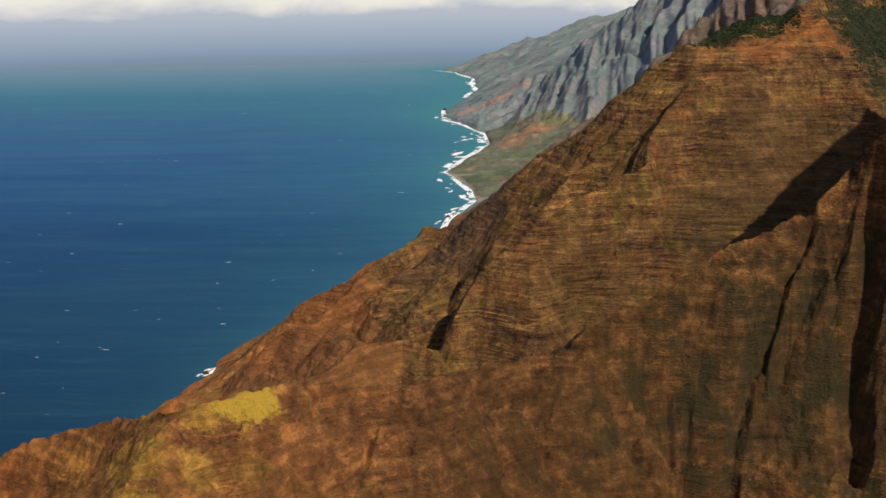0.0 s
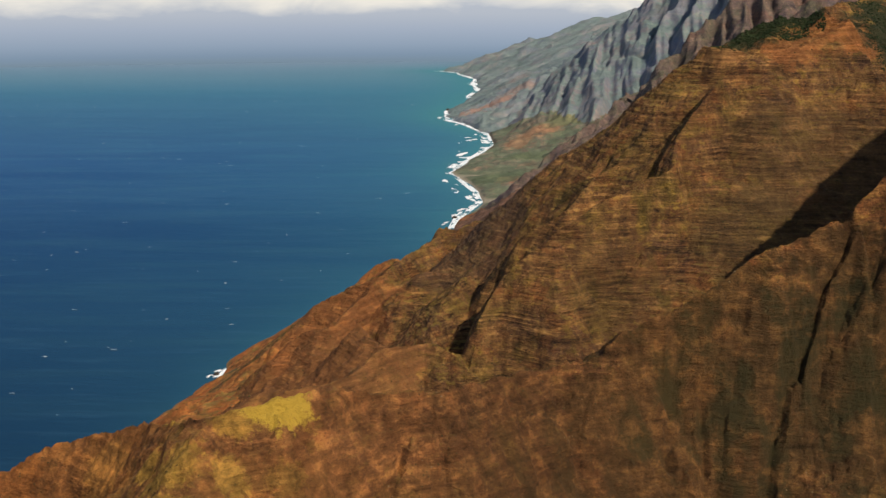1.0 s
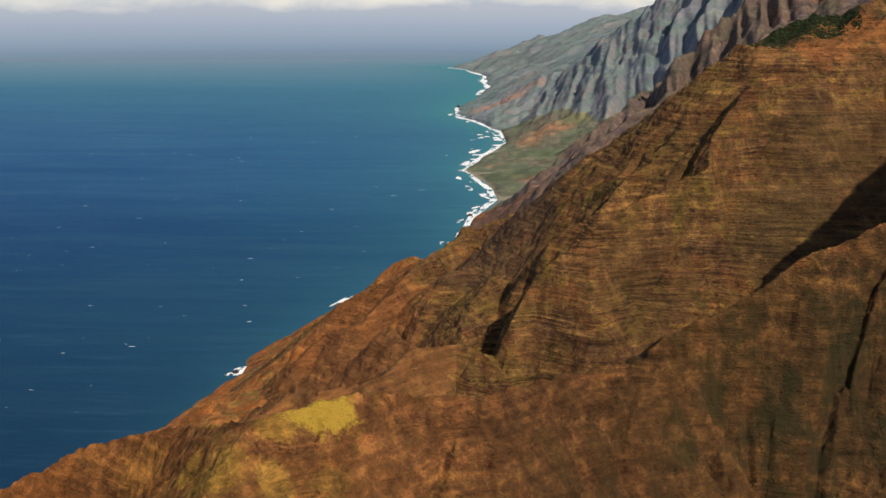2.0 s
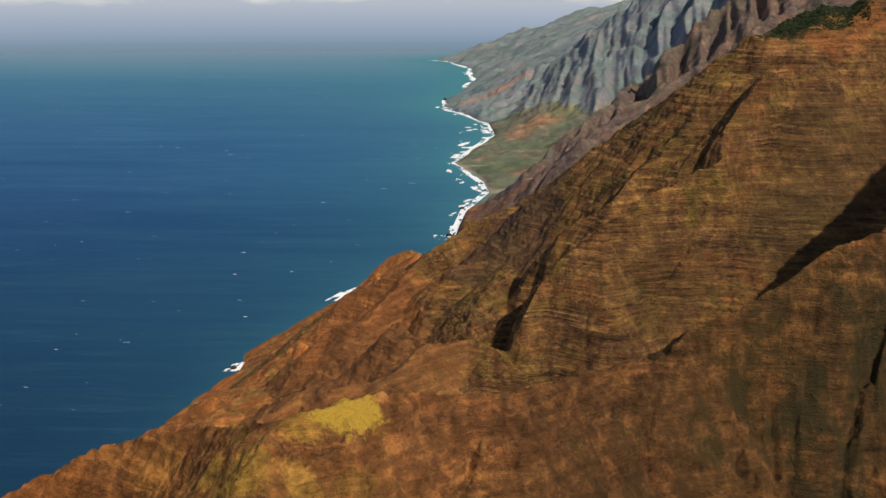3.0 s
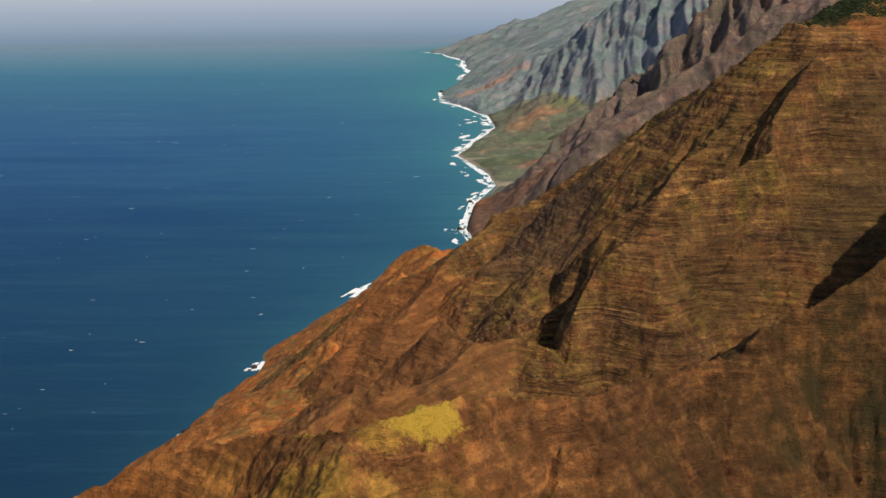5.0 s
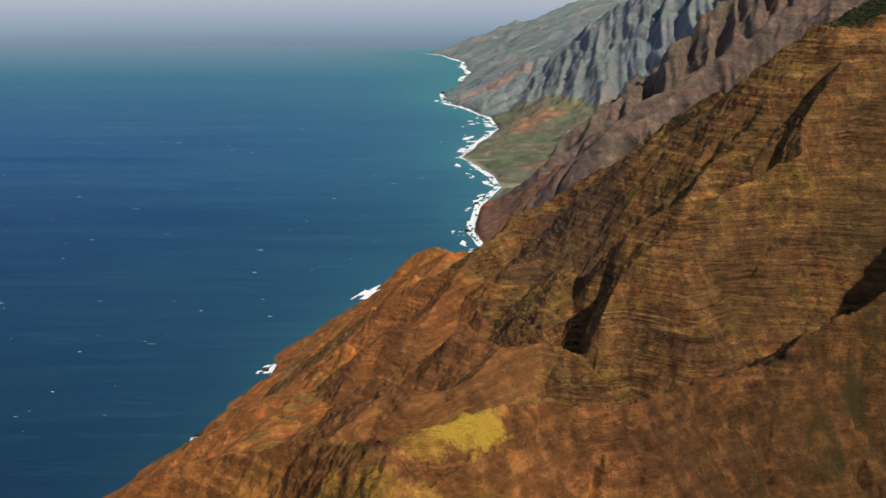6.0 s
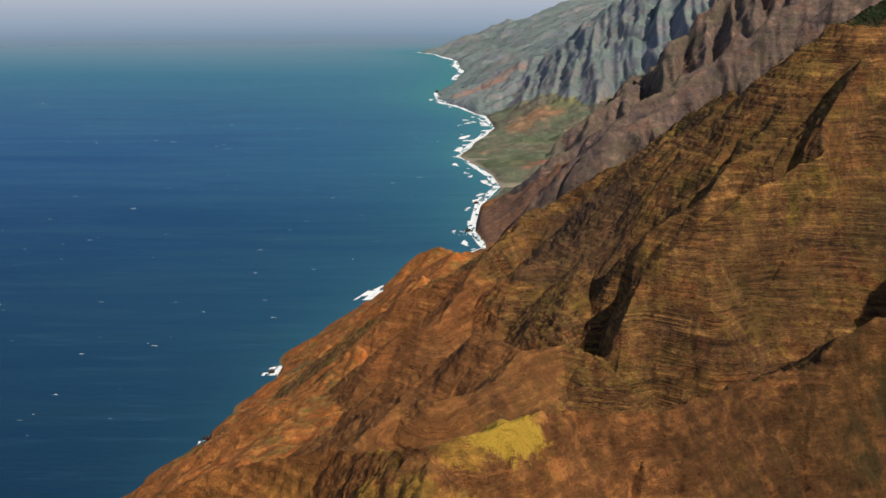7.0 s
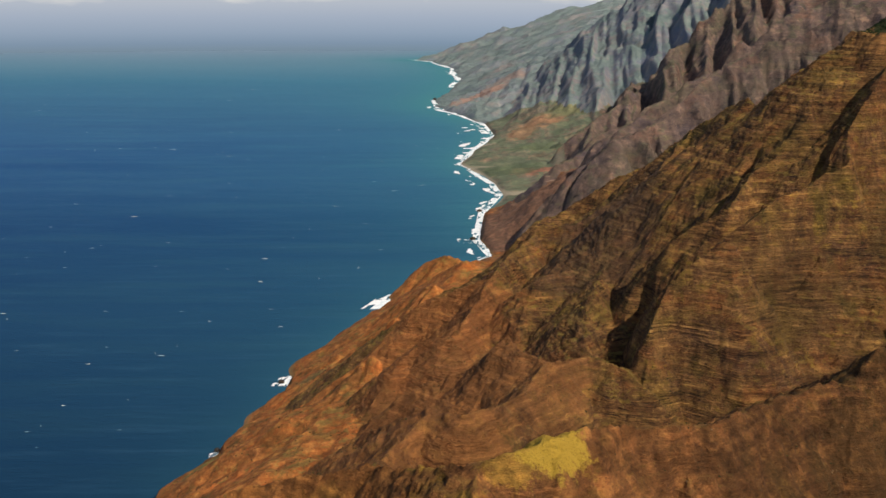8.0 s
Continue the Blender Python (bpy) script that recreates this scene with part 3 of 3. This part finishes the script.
def land_tiles(x_runs, y_runs):
    """The faces of a stretch of land: places, normals, corners, owner, ridge and connected piece. Runs: (from, to, step), one after another."""
    xs, ys = (np.concatenate([np.linspace(a, b, round((b - a) / step), endpoint=False) for a, b, step in runs] + [[runs[-1][1]]]) for runs in (x_runs, y_runs))
    gx, gy = np.meshgrid(xs, ys)
    h, owner, piece = np.empty(gx.shape), np.empty(gx.shape, np.int16), np.empty(gx.shape, np.int16)
    for i in range(0, len(ys), 90):
        for j in range(0, len(xs), 90):
            spot = slice(i, i + 90), slice(j, j + 90)
            h[spot], owner[spot], piece[spot] = land(gx[spot], gy[spot])
    group = settled(np.where((owner == 0) | (owner > 5), owner, 20 + piece))
    for turn in range(2):
        part = pieces(group)
        small = np.bincount(part.ravel(), minlength=part.size)[part] < (150 if xs[1] - xs[0] < 1.5 else 12)
        column = np.maximum.accumulate(np.where(small, 0, np.arange(len(xs))[None]), axis=1)
        group = np.take_along_axis(group, column, 1)
    part = pieces(group)
    piece = np.where(group >= 20, group - 20, -1)
    owner = np.where(group >= 20, RIDGE_OWNER[np.maximum(piece, 0)], group)
    sy, sx = np.gradient(h, ys, xs)
    normal = np.stack([-sx, -sy, np.ones_like(h)], -1).reshape(-1, 3)
    normal /= np.linalg.norm(normal, axis=1)[:, None]
    idx = np.arange(gx.size).reshape(gx.shape)
    quads = np.stack([idx[:-1, :-1], idx[:-1, 1:], idx[1:, 1:], idx[1:, :-1]], -1).reshape(-1, 4)
    hh = h.ravel()
    above = hh[quads].max(1) > -6
    return np.stack([gx.ravel(), gy.ravel(), hh], -1), normal, quads[above], owner[:-1, :-1].ravel()[above], piece[:-1, :-1].ravel()[above], part[:-1, :-1].ravel()[above]


def mesh_from(name, verts, quads, material, smooth=True, normals=None):
    used, local = np.unique(quads, return_inverse=True)
    quads = local.reshape(-1, 4)
    me = bpy.data.meshes.new(name)
    me.vertices.add(len(used))
    me.vertices.foreach_set("co", verts[used].astype(np.float32).ravel())
    me.loops.add(quads.size)
    me.loops.foreach_set("vertex_index", quads.astype(np.int32).ravel())
    me.polygons.add(len(quads))
    me.polygons.foreach_set("loop_start", np.arange(0, quads.size, 4, dtype=np.int32))
    me.polygons.foreach_set("use_smooth", np.full(len(quads), smooth))
    me.update(calc_edges=True)
    me.materials.append(material)
    if normals is not None:
        me.normals_split_custom_set_from_vertices(normals[used])
    return me


TILES = [land_tiles([(-240, -130, 1.0), (-130, 200, 0.6), (200, 240, 1.0)], [(220, 360, 0.65), (360, 410, 1.5), (410, 560, 0.45), (560, 700, 0.9)]),
         land_tiles([(-230, 330, 2.0), (330, 700, 4.0)], [(700, 1300, 2.5)]), land_tiles([(-160, 500, 3.0), (500, 1000, 7.0)], [(1300, 2500, 4.0)]), land_tiles([(-200, 1000, 12.0)], [(2500, 4700, 12.0)]),
         land_tiles([(236, 1000, 6.0)], [(-100, 700, 6.0)]), land_tiles([(-360, 240, 4.0)], [(100, 220, 4.0)]), land_tiles([(-360, -240, 3.0)], [(220, 700, 3.0)])]
LAND = {
    "ground": ("ground", MAT_SHORE, "bare red and ochre coastal ground sloping to the sea", "ground", "structure"),
    "spur": ("mountain_spur", MAT_SPUR, "steep ochre rock spur with a yellow grassy shoulder", "mountain", ""),
    "cliff": ("layered_cliff", MAT_CLIFF, "tall brown cliff of level basalt beds with deep gullies", "cliff", ""),
    "mid": ("coastal_ridge", MAT_MID, "purple-brown bare ridge running down to the shore", "mountain", ""),
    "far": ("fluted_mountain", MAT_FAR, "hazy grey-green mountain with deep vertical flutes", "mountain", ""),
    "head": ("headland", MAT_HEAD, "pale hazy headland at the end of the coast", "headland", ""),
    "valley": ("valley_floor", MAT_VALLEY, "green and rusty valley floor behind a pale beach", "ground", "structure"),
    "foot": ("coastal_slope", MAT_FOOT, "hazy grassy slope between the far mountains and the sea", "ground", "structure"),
}
start = np.cumsum([0] + [len(t[0]) for t in TILES])
PLACES, NORMALS = np.concatenate([t[0] for t in TILES]), np.concatenate([t[1] for t in TILES])
QUADS = np.concatenate([t[2] + b for t, b in zip(TILES, start)])
OWNER, PIECE = np.concatenate([t[3] for t in TILES]), np.concatenate([t[4] for t in TILES])
PART = np.concatenate([t[5] + b for t, b in zip(TILES, start)])


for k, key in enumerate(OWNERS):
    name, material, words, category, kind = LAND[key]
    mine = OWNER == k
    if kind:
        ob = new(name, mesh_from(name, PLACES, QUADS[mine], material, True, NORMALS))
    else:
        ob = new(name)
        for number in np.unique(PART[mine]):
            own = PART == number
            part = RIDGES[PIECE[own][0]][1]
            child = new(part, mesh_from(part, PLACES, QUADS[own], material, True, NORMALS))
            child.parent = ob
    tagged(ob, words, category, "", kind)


def height_at(x, y):
    return float(land(np.array([[float(x)]]), np.array([[float(y)]]))[0][0, 0])


# ---- sea ----
def coast_gap(x, y):
    """How far out from the shore a place lies."""
    gap = np.full(x.shape, 1e9)
    for (y0, x0), (y1, x1) in zip(COAST[:-1], COAST[1:]):
        dx, dy = x1 - x0, y1 - y0
        f = np.clip(((x - x0) * dx + (y - y0) * dy) / (dx * dx + dy * dy), 0, 1)
        gap = np.minimum(gap, np.hypot(x - x0 - f * dx, y - y0 - f * dy))
    return np.where(x < coast_x(y), gap, 0)


def sea_material():
    s = Shader("deep_blue_sea_hazed_far")
    shallow = s.node("ShaderNodeAttribute", attribute_name="shallow").outputs["Fac"]
    broad = s.noise(s.stretch(0.0010, 0.0050, 1), 1.0, 4, 0.55, 0.5)
    gust = s.noise(s.stretch(0.004, 0.03, 1), 1.0, 5, 0.6)
    c = s.ramp(broad, [(0.35, (0.010, 0.043, 0.165)), (0.65, (0.018, 0.064, 0.190))])
    c = s.mix(s.ramp(gust, [(0.47, 0.0), (0.72, 0.48)]), c, (0.042, 0.118, 0.200))
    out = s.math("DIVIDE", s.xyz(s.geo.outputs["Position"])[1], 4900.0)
    # near water darker, far water paler; the last step paints horizon haze into it
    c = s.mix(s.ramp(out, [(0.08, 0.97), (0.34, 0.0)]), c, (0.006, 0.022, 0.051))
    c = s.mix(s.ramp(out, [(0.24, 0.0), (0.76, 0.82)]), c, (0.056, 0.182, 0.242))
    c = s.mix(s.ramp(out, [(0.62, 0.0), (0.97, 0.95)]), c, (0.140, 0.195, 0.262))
    c = s.mix(shallow, c, (0.045, 0.175, 0.205))
    s.bsdf.inputs["IOR"].default_value = 1.012
    streaks = s.noise(s.stretch(0.010, 0.09, 1), 1.0, 6, 0.68)
    c = s.mix(s.ramp(streaks, [(0.54, 0.0), (0.74, 0.22)]), c, (0.050, 0.130, 0.215))
    c = s.mix(s.ramp(streaks, [(0.30, 0.22), (0.44, 0.0)]), c, (0.006, 0.028, 0.085))
    w1 = s.noise(s.stretch(0.05, 0.18, 1), 1.0, 7, 0.7)
    return s.done(c, 0.35, s.bump(w1, 0.8, 1.4), 0.5)


xs = np.concatenate([np.linspace(-4900, -800, 40), np.linspace(-760, 300, 107), np.linspace(400, 4900, 12)])
ys = np.concatenate([np.linspace(-4900, 0, 15), np.linspace(50, 2500, 99), np.linspace(2560, 4900, 60)])
gx, gy = np.meshgrid(xs, ys)
idx = np.arange(gx.size).reshape(gx.shape)
quads = np.stack([idx[:-1, :-1], idx[:-1, 1:], idx[1:, 1:], idx[1:, :-1]], -1).reshape(-1, 4)
mid = np.stack([gx.ravel()[quads].mean(1), gy.ravel()[quads].mean(1)], -1)
quads = quads[np.hypot(mid[:, 0], mid[:, 1]) < 4880]
gap = coast_gap(gx, gy).ravel()
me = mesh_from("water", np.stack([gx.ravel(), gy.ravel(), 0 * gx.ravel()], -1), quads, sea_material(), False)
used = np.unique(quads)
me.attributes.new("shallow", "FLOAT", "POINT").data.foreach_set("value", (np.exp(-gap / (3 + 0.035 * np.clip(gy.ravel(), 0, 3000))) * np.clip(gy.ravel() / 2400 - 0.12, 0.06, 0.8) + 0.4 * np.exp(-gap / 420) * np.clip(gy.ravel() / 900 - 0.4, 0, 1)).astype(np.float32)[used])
water = tagged(new("water", me), "deep blue wind-ruffled open sea with a haze tint far out", "sea", "", "structure")


def foam_mesh(name, rows, seed):
    """White water: small cells kept where the noise is high. rows: (y from, y to, cell, reach, how closed the edge is, how much drifts out)."""
    vs, qs, base = [], [], 0
    for ya, yb, size, reach, solid, spread in rows:
        gy = np.arange(ya, yb, size * 0.8)
        gd = np.arange(-4, reach, size * 0.5)
        d, y = np.meshgrid(gd, gy)
        x = coast_x(y) - d + 0.25 * size * fbm(y / 3, d / 3, 2, 6)
        keep = np.where(d < 2.2 * size + 2, solid, spread) + 0.9 * np.where(d < 2.2 * size + 2, fbm(y / (11 * size) + 0.03 * d, d / (2.2 * size), 5, seed, 0.65), 1.15 * fbm(y / (13 * size), d / (8 * size), 4, seed + 3, 0.5)) + (0.25 + 0.9 * (solid < 0.2)) * fbm(y / (160 - 110 * (solid < 0.2)), d / 60, 2, 5) - 0.30 * np.clip(d / reach, 0, 1) > 0.10
        idx = np.arange(d.size).reshape(d.shape)
        q = np.stack([idx[:-1, :-1], idx[1:, :-1], idx[1:, 1:], idx[:-1, 1:]], -1).reshape(-1, 4)
        q = q[keep[:-1, :-1].ravel()]
        z = 0.25 + 0.5 * np.abs(fbm(y / 4, d / 4, 2, 2))
        vs.append(np.stack([x.ravel(), y.ravel(), z.ravel()], -1))
        qs.append(q + base)
        base += d.size
    return mesh_from(name, np.concatenate(vs), np.concatenate(qs), MAT_FOAM)


s = Shader("white_foam")
MAT_FOAM = s.done(s.ramp(s.noise(s.stretch(0.3, 0.5, 1), 1.0, 4, 0.6), [(0.35, (0.55, 0.62, 0.64)), (0.6, (0.85, 0.85, 0.83))]), 0.7)
surf = new("surf", foam_mesh("surf", [(566, 582, 0.3, 4, -0.40, -0.42), (670, 688, 0.35, 7, -0.30, -0.32), (770, 790, 0.5, 6, -0.25, -0.3), (836, 862, 0.7, 16, 0.05, -0.12), (860, 1060, 1.1, 26, 0.22, -0.14), (1060, 1330, 1.5, 22, 0.30, -0.24), (1330, 1720, 1.6, 32, 0.32, -0.15), (1720, 2060, 1.9, 66, 0.30, -0.10), (2060, 2560, 2.8, 26, 0.38, -0.2), (2900, 4200, 6.0, 34, 0.34, -0.15)], 44))
tagged(surf, "white surf breaking along the rocky shore", "surf", "", "stuff")

rng = random.Random(4)
bm = bmesh.new()
for k in range(460):
    y = 250 + 2600 * rng.random() ** 1.6
    x = coast_x(y) - 40 - rng.random() * (300 + 0.6 * y)
    long, wide = rng.choice((0.5, 0.7, 0.9, 1.5, 2.6)) * rng.uniform(0.7, 1.4) * (1 + y / 1800), rng.uniform(0.12, 0.32) * (1 + y / 900)
    n = 9
    ring = []
    for i in range(n):
        a = 2 * math.pi * i / n
        r = rng.uniform(0.25, 1.3)
        ring.append(bm.verts.new((x + long * r * math.cos(a), y + wide * r * math.sin(a), 0.18 + 0.1 * rng.random())))
    top = bm.verts.new((x, y, 0.5))
    for i in range(n):
        bm.faces.new((ring[i], ring[(i + 1) % n], top))
me = bpy.data.meshes.new("whitecaps")
bm.to_mesh(me)
s = Shader("thin_foam")
me.materials.append(s.done(s.ramp(s.noise(s.stretch(0.02, 0.02, 1), 1.0, 3, 0.6), [(0.42, (0.12, 0.22, 0.30)), (0.60, (0.62, 0.66, 0.66))]), 0.7))
tagged(new("whitecaps", me), "small white wave crests scattered over the sea", "waves", "", "stuff")

# ---- far haze and cloud bank ----
def bank_material():
    s = Shader("haze_and_cloud")
    x, y, z = s.xyz(s.geo.outputs["Position"])
    c = s.ramp(s.math("DIVIDE", z, 400.0), [(0.0, (0.19, 0.265, 0.335)), (0.08, (0.215, 0.295, 0.395)), (0.20, (0.285, 0.36, 0.465)), (0.38, (0.37, 0.43, 0.53)), (0.55, (0.46, 0.50, 0.57)), (1.0, (0.54, 0.57, 0.62))])
    puff = s.noise(s.stretch(0.0022, 0.0022, 0.006), 1.0, 6, 0.55, 0.3)
    lift = s.math("ADD", puff, s.math("MULTIPLY", s.math("SUBTRACT", z, 235.0), 0.004))
    c = s.mix(s.ramp(lift, [(0.46, 0.0), (0.60, 0.45), (0.80, 1.0)]), c, (0.86, 0.82, 0.74))
    e = s.node("ShaderNodeEmission")
    s.plug(c, e.inputs[0])
    s.tree.links.new(e.outputs[0], s.tree.nodes["Material Output"].inputs[0])
    return s.mat


bm = bmesh.new()
ring = bmesh.ops.create_circle(bm, radius=4905, segments=128)["verts"]
out = bmesh.ops.extrude_edge_only(bm, edges=bm.edges[:])
for v in out["geom"]:
    if isinstance(v, bmesh.types.BMVert):
        v.co.z = 800
for v in ring:
    v.co.z = -30
me = bpy.data.meshes.new("backdrop")
bm.to_mesh(me)
me.materials.append(bank_material())
backdrop = tagged(new("backdrop", me), "grey sea haze with a white cloud bank above", "sky", "", "structure")
backdrop.location = (-48, 27, 0)

# ---- shrubs on the summit and ledges ----
s = Shader("dark_shrub_leaves")
MAT_SHRUB = s.done(s.ramp(s.noise(s.stretch(0.5, 0.5, 0.5), 1.0, 4, 0.6), [(0.3, (0.010, 0.017, 0.006)), (0.7, (0.030, 0.042, 0.014))]), 0.8, None, 0.1)
UNIT = bmesh.new()
bmesh.ops.create_icosphere(UNIT, subdivisions=1, radius=1.0)
BALL = np.array([v.co[:] for v in UNIT.verts])
BALL_FACES = np.array([[v.index for v in f.verts] for f in UNIT.faces])
UNIT.free()


def clumps(name, places, material, seed):
    """Ragged leaf clumps in one mesh. places: x, y, z, radius."""
    r = np.random.RandomState(seed)
    vs, fs = [], []
    for n, (x, y, z, size) in enumerate(places):
        lump = BALL * (size * np.array([1, 1, 0.7]) * r.uniform(0.6, 1.25, (len(BALL), 1)))
        vs.append(lump + (x, y, z + 0.25 * size))
        fs.append(BALL_FACES + n * len(BALL))
    me = bpy.data.meshes.new(name)
    me.from_pydata(np.concatenate(vs).tolist(), [], np.concatenate(fs).tolist())
    me.materials.append(material)
    return me


r = np.random.RandomState(8)
sx = np.concatenate([r.uniform(114, 176, 7000), r.uniform(192, 270, 5000), r.uniform(-60, 200, 1200)])
sy = np.concatenate([r.uniform(540, 600, 7000), r.uniform(520, 660, 5000), r.uniform(400, 640, 1200)])
zone = np.repeat([0, 1, 2], [7000, 5000, 1200])
sz, so, sp = land(sx[None], sy[None])
thick = fbm(sx / 9, sy / 9, 2, 3)
keep = np.where(zone == 0, (sy > 546 + 6 * fbm(sx / 7, sy / 7, 2, 13)) & (thick > -0.45), np.where(zone == 1, (sx > 196) & (thick > -0.3), fbm(sx / 16, sy / 16, 3, 31) > 0.12))
size = np.where(zone < 2, r.uniform(0.3, 0.7, len(sx)), r.uniform(0.2, 0.45, len(sx)))
keep = (keep > 0) & (so[0] == OWNERS.index("cliff"))
shrubs = new("shrubs", clumps("shrubs", np.stack([sx, sy, sz[0], size], -1)[keep], MAT_SHRUB, 5))
tagged(shrubs, "dark green low shrubs on the cliff top and ledges", "shrub", "", "stuff")


# ---- rocks standing in the water ----
def rock_at(name, x, y, wide, tall, seed, label, category, group=""):
    bm = bmesh.new()
    bmesh.ops.create_icosphere(bm, subdivisions=3, radius=1.0)
    for v in bm.verts:
        n = noise.fractal(v.co * 1.4 + Vector((seed * 7.3, 0, 0)), 0.8, 2.0, 4)
        side = 1.0 + 0.35 * n
        ledge = 0.06 * math.sin(14 * v.co.z + 3 * n)
        v.co = Vector((v.co.x * wide * (side + ledge), v.co.y * wide * 1.2 * (side + ledge), (v.co.z * 0.62 + 0.42) * tall * (1 + 0.15 * n)))
    me = bpy.data.meshes.new(name)
    bm.to_mesh(me)
    bm.free()
    me.materials.append(MAT_SEA_ROCK)
    ob = tagged(new(name, me), label, category, group)
    ob.location = (x, y, -0.1 * tall)
    return ob


MAT_SEA_ROCK = rock_material("wet_dark_basalt", (0.020, 0.016, 0.014), (0.055, 0.040, 0.030), (0.10, 0.07, 0.05), (0.05, 0.045, 0.02), 0.0, 1.0, 0.6)
rock_at("sea_stack", -52, 2540, 4.0, 6, 1, "dark rock stack standing in the surf off the headland", "rock")
for k, (y, off, wide, tall) in enumerate([(905, 4, 3.5, 4), (918, 8, 2, 2.2), (780, 2, 1.6, 1.6), (676, 2, 2.0, 2.0), (574, 1.5, 1.6, 2), (1078, 5, 3, 3), (1220, 5, 3, 2.6)]):
    rock_at("shore_rock", float(coast_x(y)) - off, y, wide, tall, k + 3, "dark wet boulder in the white water by the shore", "rock", "rocks along the shore")

# ---- dry bushes and loose stones on the slopes ----
s = Shader("dry_bush")
MAT_BUSH = s.done(s.ramp(s.noise(s.stretch(0.4, 0.4, 0.4), 1.0, 4, 0.6), [(0.3, (0.032, 0.027, 0.010)), (0.7, (0.085, 0.066, 0.024))]), 0.9, None, 0.1)
s = Shader("pale_stone")
MAT_STONE = s.done(s.ramp(s.noise(s.stretch(0.6, 0.6, 0.6), 1.0, 4, 0.6), [(0.3, (0.13, 0.075, 0.034)), (0.7, (0.25, 0.165, 0.085))]), 0.9, None, 0.1)


def scatter(count, box, seed, least, sizes, owners):
    """Places on the slopes, thick where the noise is high."""
    r = np.random.RandomState(seed)
    x, y = r.uniform(box[0], box[1], count), r.uniform(box[2], box[3], count)
    z, own, _ = land(x[None], y[None])
    keep = (fbm(x / 12, y / 12, 4, seed) > least) & (np.hypot(x + 64, y - 274) > 17) & np.isin(own[0], [OWNERS.index(o) for o in owners])
    return np.stack([x, y, z[0], r.uniform(*sizes, count) * r.uniform(0.6, 1.3, count)], -1)[keep]


places = np.concatenate([scatter(4200, (-200, 150, 225, 365), 61, 0.06, (0.12, 0.32), ["spur"]), scatter(5000, (-150, 180, 400, 640), 62, 0.08, (0.15, 0.38), ["cliff"]),
                         scatter(2500, (-230, -90, 400, 690), 63, 0.05, (0.2, 0.45), ["ground", "cliff"])])
tagged(new("dry_bushes", clumps("dry_bushes", places, MAT_BUSH, 6)), "small dry olive bushes dotted over the bare slopes", "bush", "", "stuff")
places = np.concatenate([scatter(2600, (-200, 160, 225, 365), 71, 0.20, (0.1, 0.3), ["spur"]), scatter(1500, (-120, 170, 400, 560), 72, 0.22, (0.12, 0.32), ["cliff"])])
tagged(new("loose_stones", clumps("loose_stones", places, MAT_STONE, 7)), "pale broken stones lying on the slopes and ledges", "stones", "", "stuff")
